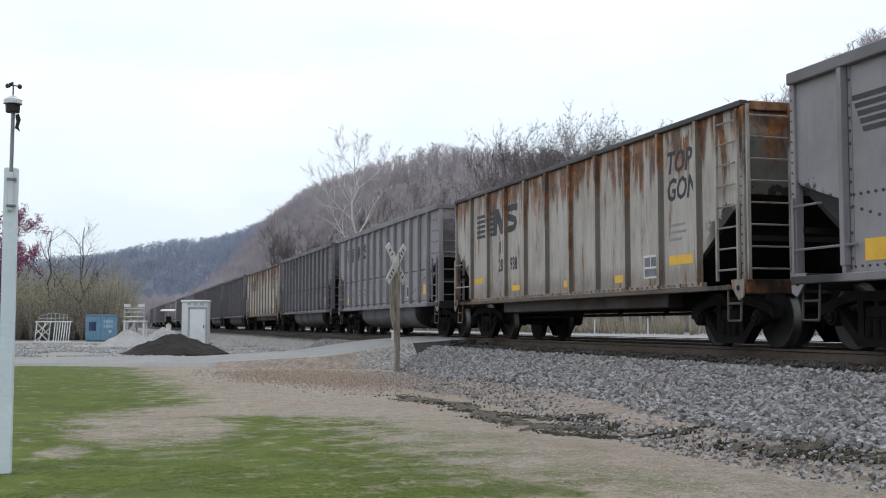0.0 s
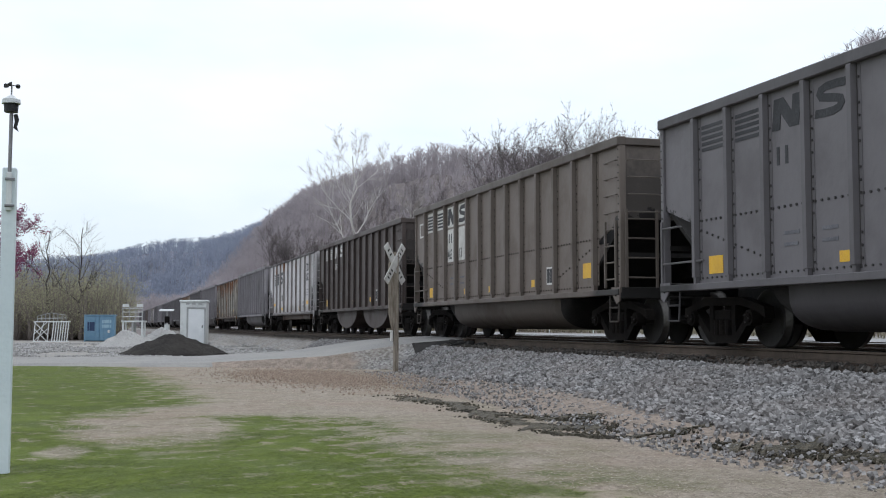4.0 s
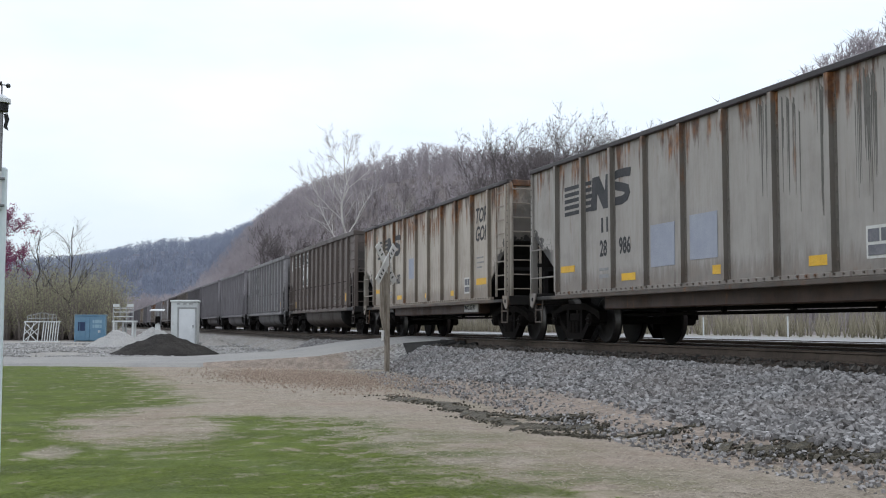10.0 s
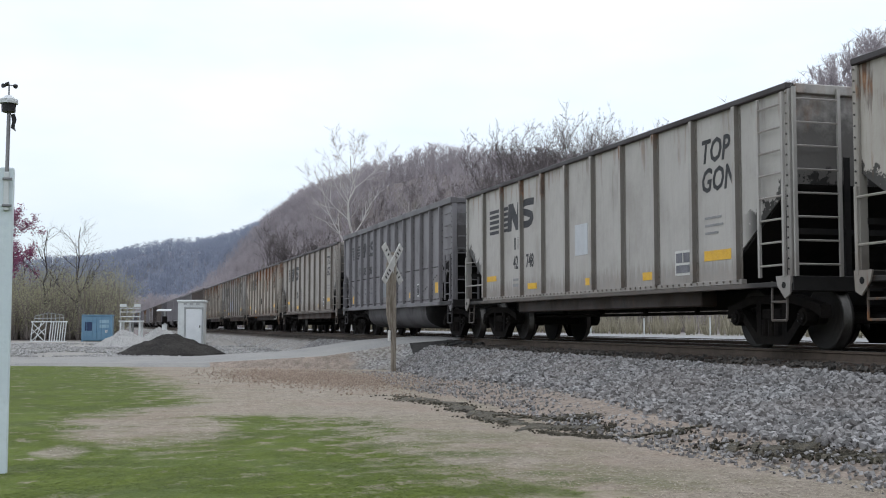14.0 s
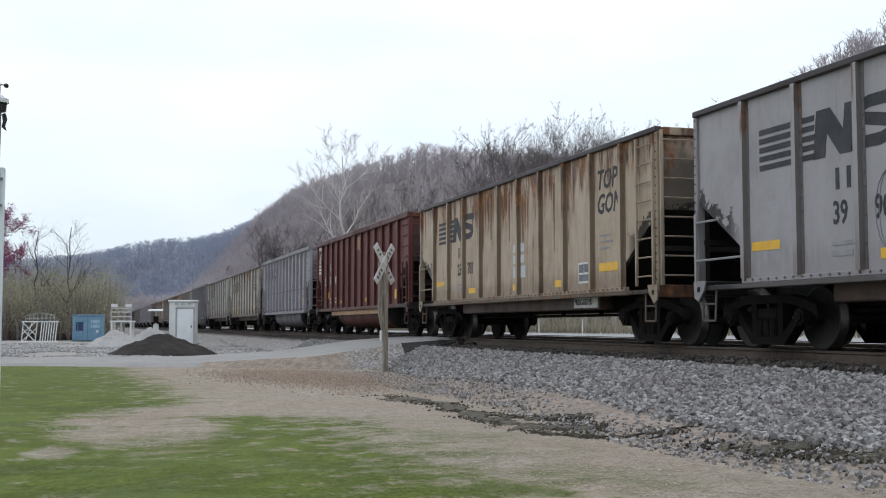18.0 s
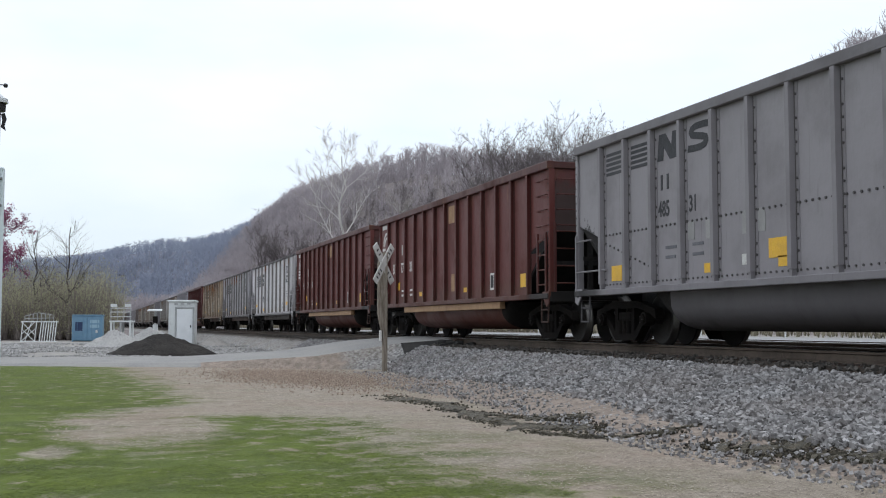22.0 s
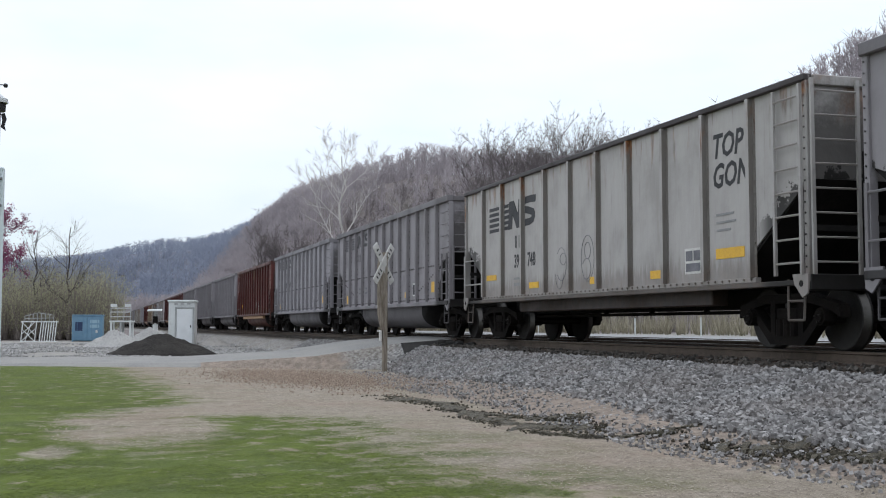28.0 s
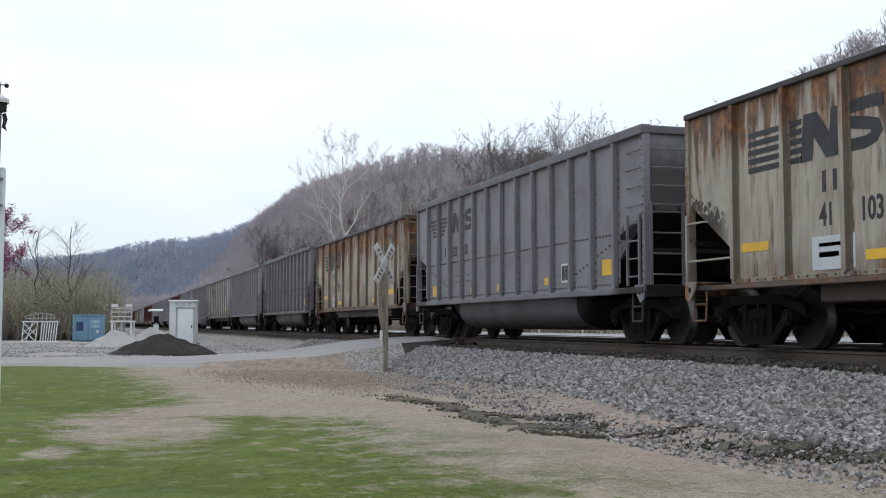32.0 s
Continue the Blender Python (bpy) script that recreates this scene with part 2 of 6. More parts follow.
def stencil(parent, words, y, z, size, material, squeeze=0.72, shear=0.0):
    me = text_mesh(words, size, shear)
    me.materials.clear()
    me.materials.append(material)
    o = new("lettering", me)
    o.parent = parent
    o.matrix_basis = side_pose(y, z) @ Matrix.Diagonal((squeeze, 1, 1, 1))
    return o


def plates(parent, name, quads, material, label=""):
    """Thin painted shapes on the near side: polygons of (distance along, up) with origin y0, z0 already added."""
    bm = B()
    for q in quads:
        prism(bm, [(-a, b) for a, b in q], 0, -1.534, -1.526)
    return part(name, bm, material, parent, label)


def rect(y, z, w, h):
    """A rectangle that starts y towards the tail, as plates() wants it."""
    return [(-y, z), (-y + w, z), (-y + w, z + h), (-y, z + h)]


def bogie(parent, y):
    """One truck: two side frames, bolster with springs, two wheelsets that roll."""
    root = new("bogie", None)
    root.parent = parent
    root.location = (0, y, 0)
    wb = 0.89
    for sgn in (-1, 1):
        bm = B()
        x0, x1 = sorted((sgn * 0.93, sgn * 1.10))
        # arch-shaped casting round two window openings
        prism(bm, [(-1.25, 0.46), (-1.22, 0.64), (-0.55, 0.80), (0.55, 0.80), (1.22, 0.64), (1.25, 0.46), (0.98, 0.58), (0.52, 0.67), (-0.52, 0.67), (-0.98, 0.58)], 0, x0, x1)
        prism(bm, [(-0.98, 0.58), (-0.85, 0.62), (-0.36, 0.20), (0.36, 0.20), (0.85, 0.62), (0.98, 0.58), (0.42, 0.07), (-0.42, 0.07)], 0, x0, x1)
        for a in (-1, 1):
            prism(bm, [(a * 0.40, 0.18), (a * 0.28, 0.18), (a * 0.28, 0.70), (a * 0.40, 0.70)], 0, x0, x1)
            tube(bm, (sgn * 0.98, a * wb, 0.47), (sgn * 1.17, a * wb, 0.47), 0.125, n=12)
            tube(bm, (sgn * 1.17, a * wb, 0.47), (sgn * 1.20, a * wb, 0.47), 0.085, n=10)
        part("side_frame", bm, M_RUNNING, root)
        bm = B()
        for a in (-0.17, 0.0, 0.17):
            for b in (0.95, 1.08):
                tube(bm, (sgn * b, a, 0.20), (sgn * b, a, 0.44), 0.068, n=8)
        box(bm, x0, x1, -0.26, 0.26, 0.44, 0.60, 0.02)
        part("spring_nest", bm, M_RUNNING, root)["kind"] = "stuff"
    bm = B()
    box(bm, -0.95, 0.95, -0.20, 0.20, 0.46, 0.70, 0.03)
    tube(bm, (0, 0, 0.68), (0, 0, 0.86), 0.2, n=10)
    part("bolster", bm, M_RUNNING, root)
    for a in (-1, 1):
        bm = B()
        tube(bm, (-0.95, 0, 0), (0.95, 0, 0), 0.085, n=8)
        for sgn in (-1, 1):
            rings = [(0.66, 0.486), (0.695, 0.482), (0.70, 0.460), (0.80, 0.455), (0.81, 0.425), (0.775, 0.38), (0.775, 0.20), (0.80, 0.13), (0.80, 0.085)]
            loops = []
            for x, r in rings:
                loops.append([bm.verts.new((sgn * x, r * math.cos(q * math.tau / 28), r * math.sin(q * math.tau / 28))) for q in range(28)])
            fs = []
            for la, (l0, l1) in enumerate(zip(loops, loops[1:])):
                for q in range(28):
                    f = bm.faces.new((l0[q], l0[(q + 1) % 28], l1[(q + 1) % 28], l1[q]))
                    f.material_index = 1 if la in (1, 2) else 0
                    f.smooth = True
                    fs.append(f)
            fs.append(bm.faces.new(loops[0]))
            bmesh.ops.recalc_face_normals(bm, faces=fs)
            for q in range(3):
                an = q * math.tau / 3
                tube(bm, (sgn * 0.90, 0.06 * math.cos(an), 0.06 * math.sin(an)), (sgn * 1.225, 0.06 * math.cos(an), 0.06 * math.sin(an)), 0.014, n=5)
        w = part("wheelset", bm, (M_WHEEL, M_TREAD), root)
        w.matrix_parent_inverse = Matrix.Translation((0, a * wb, 0.457))
        w["rolls"] = 1
    return root


def ladder(parent, x, y, z0, z1, rungs, along, w=0.42):
    """Two stiles and round rungs; along 'y' lies on the side, 'x' on the end."""
    root = new("ladder", None)
    root.parent = parent
    for q in (-w / 2, w / 2):
        bm = B()
        if along == "y":
            box(bm, x - 0.02, x + 0.02, y + q - 0.025, y + q + 0.025, z0, z1)
        else:
            box(bm, x + q - 0.025, x + q + 0.025, y - 0.02, y + 0.02, z0, z1)
        part("stile", bm, M_IRON, root)
    d = Vector((0, w / 2, 0)) if along == "y" else Vector((w / 2, 0, 0))
    bm = B()
    tube(bm, -d, d, 0.016, n=5)
    rung = part("rung", bm, M_IRON, root)
    for i in range(rungs):
        m = Matrix.Translation((x, y, z0 + (i + 0.5) * (z1 - z0) / rungs))
        if i:
            share(rung, m)
        else:
            rung.matrix_basis = m
    return root


def grab_iron(parent, a, b, out):
    """A bent round bar that stands off from a to b."""
    bm = B()
    a, b, out = Vector(a), Vector(b), Vector(out)
    for p, q in ((a, a + out), (a + out, b + out), (b + out, b)):
        tube(bm, p, q, 0.014, n=5)
    return part("grab_iron", bm, M_IRON, parent)


def coupler(parent, sgn, ye, reach):
    bm = B()
    y0 = sgn * ye
    box(bm, -0.09, 0.09, min(y0 - sgn * 0.6, y0 + sgn * (reach - 0.22)), max(y0 - sgn * 0.6, y0 + sgn * (reach - 0.22)), 0.72, 0.92, 0.02)
    prism(bm, [(-0.17, y0 + sgn * (reach - 0.25)), (0.15, y0 + sgn * (reach - 0.25)), (0.19, y0 + sgn * reach), (0.06, y0 + sgn * reach), (0.02, y0 + sgn * (reach - 0.1)), (-0.14, y0 + sgn * reach)], 2, 0.68, 0.98)
    tube(bm, (0.25, y0, 0.75), (0.2, y0 + sgn * reach * 0.5, 0.45), 0.025, n=6)
    tube(bm, (0.2, y0 + sgn * reach * 0.5, 0.45), (0.1, y0 + sgn * reach, 0.55), 0.025, n=6)
    return part("coupler", bm, M_RUNNING, parent)


def side_sheet(bm, x, half, zb, zt, last, cut_in, cut_post, t=0.012):
    """The sheet of one long side with its cut-away lower corners."""
    pts = [(-last, zb), (last, zb), (last, cut_in), (half, cut_post), (half, zt), (-half, zt), (-half, cut_post), (-last, cut_in)]
    prism(bm, pts, 0, x - t, x + t)


def car_body(kind):
    """A car with all its parts, at the origin on the rails, head towards +y. kind: tub, slope or pocket."""
    slope_car, tub_car = kind == "slope", kind in ("tub", "red")
    H, last, tc = SIZES[kind]
    paint, seam = PAINTS[kind]
    zt = 3.83 if kind == "tub" else 3.72 if slope_car else 3.78
    zb = 1.00 if not slope_car else 0.98
    ribs = 10 if slope_car else 13
    cut_in, cut_post = (1.42, 2.32) if slope_car else (1.95, 2.32)
    root = new("coal_gondola" if kind != "pocket" else "coal_hopper", None)
    for sgn in (-1, 1):
        bm = B()
        side_sheet(bm, sgn * 1.515, H, zb, zt, last, cut_in, cut_post)
        part("side_sheet", bm, paint, root)
        bm = B()
        if slope_car:
            box(bm, min(sgn * 1.47, sgn * 1.60), max(sgn * 1.47, sgn * 1.60), -H, H, zt - 0.07, zt + 0.02, 0.012)
        else:
            box(bm, min(sgn * 1.44, sgn * 1.62), max(sgn * 1.44, sgn * 1.62), -H - 0.02, H + 0.02, zt - 0.14, zt + 0.03, 0.015)
        part("top_chord", bm, paint, root)
        bm = B()
        x0, x1 = sorted((sgn * 1.40, sgn * (1.56 if slope_car else 1.62)))
        box(bm, x0, x1, -H, H, zb - 0.09, zb + (-0.014 if slope_car else 0.02), 0.01)
        if slope_car:
            part("side_sill", bm, paint, root)
            bm = B()
            box(bm, *sorted((sgn * 1.46, sgn * 1.556)), -last - 0.1, last + 0.1, zb - 0.012, zb + 0.06, 0.006)
            for i in range(60):
                tube(bm, (sgn * 1.555, -last + i * 2 * last / 59, zb + 0.03), (sgn * 1.575, -last + i * 2 * last / 59, zb + 0.03), 0.018, n=5, mat=1)
        part("rivet_strip" if slope_car else "side_sill", bm, (paint, seam), root)
    # ribs: one mesh a side, shared
    bm = B()
    box(bm, -1.61, -1.527, -0.05, 0.05, zb + 0.06, zt - 0.10, 0.01)
    plain = part("rib", bm, paint, root)
    bm = B()
    if slope_car:
        # outer face in plain paint; webs and flanges carry shade in a darker tone
        for f in prism(bm, [(-1.527, -0.11), (-1.535, -0.11), (-1.535, -0.055), (-1.605, -0.045), (-1.605, 0.045), (-1.535, 0.055), (-1.535, 0.11), (-1.527, 0.11)], 2, zb + 0.06, zt - 0.07):
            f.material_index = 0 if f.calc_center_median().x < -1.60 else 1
        for i in range(14):
            z = zb + 0.2 + i * 0.18
            for yy in (-0.085, 0.085):
                tube(bm, (-1.53, yy, z), (-1.55, yy, z), 0.017, n=5, mat=1)
    elif kind == "tub":
        prism(bm, [(-1.527, -0.14), (-1.535, -0.14), (-1.535, -0.06), (-1.62, -0.045), (-1.62, 0.045), (-1.535, 0.06), (-1.535, 0.14), (-1.527, 0.14)], 2, zb + 0.12, zt - 0.14)
        prism(bm, [(-0.04, zb + 0.12), (0.04, zb + 0.12), (0.03, zb + 0.02), (-0.03, zb + 0.02)], 0, -1.60, -1.527)
        for i in range(15):
            z = zb + 0.2 + i * 0.165
            if i % 5 == 3:
                continue
            for yy in (-0.105, 0.105):
                tube(bm, (-1.53, yy, z), (-1.553, yy, z), 0.019, n=6, mat=1)
    else:
        prism(bm, [(-1.527, -0.014), (-1.60, -0.014), (-1.60, -0.05), (-1.615, -0.05), (-1.615, 0.05), (-1.60, 0.05), (-1.60, 0.014), (-1.527, 0.014)], 2, zb + 0.02, zt - 0.14)
    # darker weld lines where the rib meets the sheet: grime and painted shade
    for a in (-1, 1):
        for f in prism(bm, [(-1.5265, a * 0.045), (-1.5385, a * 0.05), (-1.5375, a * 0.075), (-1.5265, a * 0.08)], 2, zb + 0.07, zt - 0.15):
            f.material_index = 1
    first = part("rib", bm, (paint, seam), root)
    first.location = (0, -last, 0)
    for i in range(ribs):
        y = -last + i * 2 * last / (ribs - 1)
        if i:
            share(first, pose(0, y, 0))
        if i:
            share(plain, pose(0, y, 0, 0, 0, 180))
        else:
            plain.matrix_basis = pose(0, y, 0, 0, 0, 180)
    # rivet seam along the middle of the tub car's sides
    if kind == "tub":
        for sgn in (-1, 1):
            bm = B()
            n = 85
            for i in range(n):
                y = -last + i * 2 * last / (n - 1)
                tube(bm, (sgn * 1.526, y, 2.02), (sgn * 1.548, y, 2.02), 0.020, n=6)
                tube(bm, (sgn * 1.526, y, zb + 0.10), (sgn * 1.546, y, zb + 0.10), 0.017, n=5)
            for e in (-1, 1):
                for i in range(12):
                    tube(bm, (sgn * 1.526, e * (last - 2.0 + i * 0.17), 1.32 + i * 0.05), (sgn * 1.548, e * (last - 2.0 + i * 0.17), 1.32 + i * 0.05), 0.019, n=6)
            part("rivet_seam", bm, seam, root)["kind"] = "stuff"
    # corner posts
    for sx in (-1, 1):
        for sy in (-1, 1):
            bm = B()
            x0, x1 = sorted((sx * 1.44, sx * 1.575))
            y0, y1 = sorted((sy * (H - 0.09), sy * (H + 0.01)))
            box(bm, x0, x1, y0, y1, zb - 0.05, zt - 0.07, 0.012)
            for i in range(18):
                z = zb + 0.15 + i * 0.145
                tube(bm, (sx * 1.57, sy * (H - 0.04), z), (sx * 1.588, sy * (H - 0.04), z), 0.015, n=5, mat=1)
            part("corner_post", bm, (M_IRON, seam), root)
    # ends: upright sheet above, slope sheet below, both black inside
    for sy in (-1, 1):
        bm = B()
        y0, y1 = sorted((sy * (H - 0.03), sy * (H - 0.055)))
        box(bm, -1.46, 1.46, y0, y1, cut_post, zt - 0.02)
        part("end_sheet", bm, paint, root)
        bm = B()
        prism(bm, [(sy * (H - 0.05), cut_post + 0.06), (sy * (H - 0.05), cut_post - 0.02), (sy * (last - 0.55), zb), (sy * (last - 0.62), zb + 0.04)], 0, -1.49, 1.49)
        part("slope_sheet", bm, M_COAL_SHADE, root, "coal-blackened sloping end sheet")
        bm = B()
        y0, y1 = sorted((sy * (H - 0.06), sy * (H + 0.03)))
        box(bm, -1.46, 1.46, y0, y1, zt - 0.13, zt + 0.01, 0.012)
        part("end_chord", bm, paint, root)
        bm = B()
        y0, y1 = sorted((sy * (H - 0.25), sy * (H + 0.02)))
        box(bm, -1.56, 1.56, y0, y1, zb - 0.16, zb + 0.06, 0.015)
        part("end_sill", bm, paint, root)
        bm = B()
        for x in (-0.62, 0.62):
            box(bm, x - 0.05, x + 0.05, *sorted((sy * (H - 0.12), sy * (H - 0.02))), zb, cut_post + 0.4)
        box(bm, -1.46, 1.46, *sorted((sy * (H - 0.10), sy * (H - 0.03))), 1.62, 1.70)
        part("end_brace", bm, M_COAL_SHADE, root)
    # floor and dusty inside
    bm = B()
    box(bm, -1.49, 1.49, -last + 0.62, last - 0.62, zb - 0.02, zb + 0.04)
    for sgn in (-1, 1):
        box(bm, min(sgn * 1.495, sgn * 1.487), max(sgn * 1.495, sgn * 1.487), -H + 0.08, H - 0.08, cut_post + 0.1, zt - 0.15)
    part("interior_lining", bm, M_COAL_SHADE, root)
    # underside
    if tub_car:
        bm = B()
        n, yl = 14, 4.45
        prof = []
        for i in range(n + 1):
            a = math.pi * i / n
            prof.append((-1.36 * math.copysign(abs(math.cos(a)) ** 0.55, math.cos(a)), zb - 0.05 - 0.70 * math.sin(a) ** 0.6))
        rows = []
        for y, k in ((-yl, 0.0), (-yl + 0.28, 0.62), (-yl + 0.6, 1.0), (yl - 0.6, 1.0), (yl - 0.28, 0.62), (yl, 0.0)):
            rows.append([bm.verts.new((x, y, zb - 0.05 + (z - zb + 0.05) * (0.08 + 0.92 * k))) for x, z in prof])
        for j, (ra, rb) in enumerate(zip(rows, rows[1:])):
            for i in range(n):
                f = bm.faces.new((ra[i], ra[i + 1], rb[i + 1], rb[i]))
                # end slopes are black all over: coal dust with their shadow painted in
                f.smooth, f.material_index = True, 0 if j == 2 else 1
        bmesh.ops.recalc_face_normals(bm, faces=bm.faces)
        part("tub_floor", bm, (paint, M_COAL_SHADE), root)
    elif kind == "pocket":
        for yc in (2.5, -2.55):
            bm = B()
            prism(bm, [(yc + 1.95 * math.cos(a), zb - 0.05 - 0.70 * math.sin(a)) for a in (math.pi * i / 20 for i in range(21))], 0, -1.34, 1.34)
            part("hopper_pocket", bm, paint, root)
    else:
        for sgn in (-1, 1):
            bm = B()
            box(bm, min(sgn * 0.95, sgn * 1.25), max(sgn * 0.95, sgn * 1.25), -4.3, 4.3, 0.66, zb - 0.02, 0.02)
            part("underframe_beam", bm, paint, root, "rusty brown underframe beam")
        bm = B()
        tube(bm, (-0.6, -5, 0.56), (-0.6, 5, 0.56), 0.03, n=6)
        for y in (-3, -1, 1, 3):
            box(bm, -0.64, -0.56, y - 0.03, y + 0.03, 0.55, 0.7)
        part("brake_rod", bm, M_RUNNING, root)
    bm = B()
    box(bm, -0.27, 0.27, -H + 0.05, H - 0.05, 0.62 if slope_car else 0.72, zb - 0.02, 0.02)
    part("center_sill", bm, M_COAL_SHADE, root)
    # ladders, grab irons, step
    for sx, sy in ((-1, -1), (1, 1)):
        if slope_car:
            ladder(root, sx * 1.60, sy * (H - 0.42), zb + 0.05, zt - 0.1, 8, "y", 0.62)
            ladder(root, sx * 1.16, sy * (H + 0.06), zb + 0.05, zt - 0.05, 8, "x", 0.72)
        else:
            ladder(root, sx * 1.16, sy * (H + 0.06), zb + 0.05, 2.5, 4, "x", 0.62)
            ladder(root, sx * 1.60, sy * (H - 0.36), zb + 0.05, 2.3, 4, "y", 0.46)
            for z in (2.45, 2.78, 3.1, 3.42):
                grab_iron(root, (sx * 1.53, sy * (H - 0.1), z), (sx * 1.53, sy * (H - 0.62), z), (sx * 0.08, 0, 0))
                grab_iron(root, (sx * 0.75, sy * H, z), (sx * 1.4, sy * H, z), (0, sy * 0.08, 0))
    for sx, sy in ((-1, 1), (1, -1)):
        bm = B()
        box(bm, sx * 1.585 - 0.02, sx * 1.585 + 0.02, sy * (H - 0.05) - 0.03, sy * (H - 0.05) + 0.03, zb, 2.1)
        for z, reach in ((zb + 0.38, 1.45), (zb + 0.98, 0.62)):
            tube(bm, (sx * 1.59, sy * (H - 0.05), z), (sx * 1.59, sy * (H - reach), z), 0.018, n=5)
        tube(bm, (sx * 1.59, sy * (H - 0.62), zb + 0.98), (sx * 1.53, sy * (H - 0.62), zb + 0.98), 0.018, n=5)
        part("hand_rail", bm, M_IRON, root)
    for sx in (-1, 1):
        for sy in (-1, 1):
            bm = B()
            y = sy * (H - 0.35)
            for q in (-0.2, 0.2):
                tube(bm, (sx * 1.52, y + q, zb), (sx * 1.54, y + q * 0.9, 0.42), 0.018, n=5)
            for z in (0.42, 0.68):
                tube(bm, (sx * 1.54, y - 0.18, z), (sx * 1.54, y + 0.18, z), 0.018, n=5)
            part("sill_step", bm, M_IRON, root)
            # cast jacking bracket; its round eye is a dark disc for the shaded hole
            bm = B()
            y = sy * (H - 0.14)
            prism(bm, [(y - 0.20, zb + 0.06), (y + 0.16, zb + 0.06), (y + 0.14, zb - 0.20), (y + 0.02, zb - 0.26), (y - 0.16, zb - 0.08)] if sy > 0 else
                  [(y + 0.20, zb + 0.06), (y - 0.16, zb + 0.06), (y - 0.14, zb - 0.20), (y - 0.02, zb - 0.26), (y + 0.16, zb - 0.08)], 0, *sorted((sx * 1.575, sx * 1.60)))
            bk = part("bracket", bm, M_IRON, root, "cast corner bracket with a round eye")
            bm = B()
            tube(bm, (sx * 1.60, y, zb - 0.07), (sx * 1.606, y, zb - 0.07), 0.045, n=10)
            part("eye", bm, M_COAL_SHADE, bk)
    bm = B()
    tube(bm, (0.75, -H - 0.12, 1.75), (0.75, -H - 0.15, 1.75), 0.28, n=14)
    tube(bm, (0.75, -H, 1.75), (0.75, -H - 0.12, 1.75), 0.04, n=6)
    part("brake_wheel", bm, M_RUNNING, root)
    bm = B()
    tube(bm, (0.5, -H + 0.5, 1.35), (0.5, -H + 1.3, 1.35), 0.2, n=10)
    part("air_reservoir", bm, M_RUNNING, root)
    for sy in (-1, 1):
        coupler(root, sy, H, 0.54)
    bogie(root, tc)
    bogie(root, -tc)
    return root


PROTO = {k: car_body(k) for k in ("tub", "slope", "pocket", "red")}


def band(path, w, y, z, sx, sz, lean=0.0):
    """A bent band of even width painted on the side, from a path in a unit square set at y, z."""
    pts = [Vector(p) for p in path]
    one, two = [], []
    for i, p in enumerate(pts):
        d = (pts[min(i + 1, len(pts) - 1)] - pts[max(i - 1, 0)]).normalized()
        n = Vector((-d.y, d.x)) * w
        one.append(p + n)
        two.append(p - n)
    bm = B()
    rows = [[bm.verts.new((x, y - (q.x + lean * q.y) * sx, z + q.y * sz)) for x in (-1.534, -1.526) for q in ((a, b) if x < -1.53 else (b, a))] for a, b in zip(one, two)]
    for p, q in zip(rows, rows[1:]):
        for i in range(4):
            bm.faces.new((p[i], p[(i + 1) % 4], q[(i + 1) % 4], q[i]))
    bm.faces.new(rows[0])
    bm.faces.new(rows[-1][::-1])
    bmesh.ops.recalc_face_normals(bm, faces=bm.faces)
    return bm


CURL = [(0.97, 0.84), (0.72, 0.865), (0.36, 0.865), (0.19, 0.80), (0.155, 0.70), (0.22, 0.59), (0.42, 0.535), (0.62, 0.485), (0.82, 0.42), (0.86, 0.30), (0.80, 0.19), (0.62, 0.135), (0.30, 0.135), (0.03, 0.16)]
ZIG = [(0.0, 0.0), (0.30, 0.0), (0.30, 0.50), (0.66, 0.0), (1.0, 0.0), (1.0, 1.0), (0.70, 1.0), (0.70, 0.50), (0.34, 1.0), (0.0, 1.0)]


def emblem_parts(root, shapes, curl, material):
    part("emblem_block", curl, material, root)
    for p in shapes:
        plates(root, "emblem_stripe" if len(p) == 4 else "emblem_block", [p], material)


def emblem_slope(root, y, material):
    """Five speed stripes that run into a slanted zigzag block and a curled block."""
    z, q = 2.55, []
    for i in range(5):
        a = z + 0.01 + i * 0.128
        q.append([(-y, a), (-y + 1.30, a), (-y + 1.32, a + 0.078), (-y, a + 0.078)])
    q.append([(-y + 1.28 + (a + 0.10 * b) * 0.86, z + b * 0.64) for a, b in ZIG])
    emblem_parts(root, q, band(CURL, 0.115, y - 2.06, z - 0.01, 0.92, 0.68, 0.06), material)


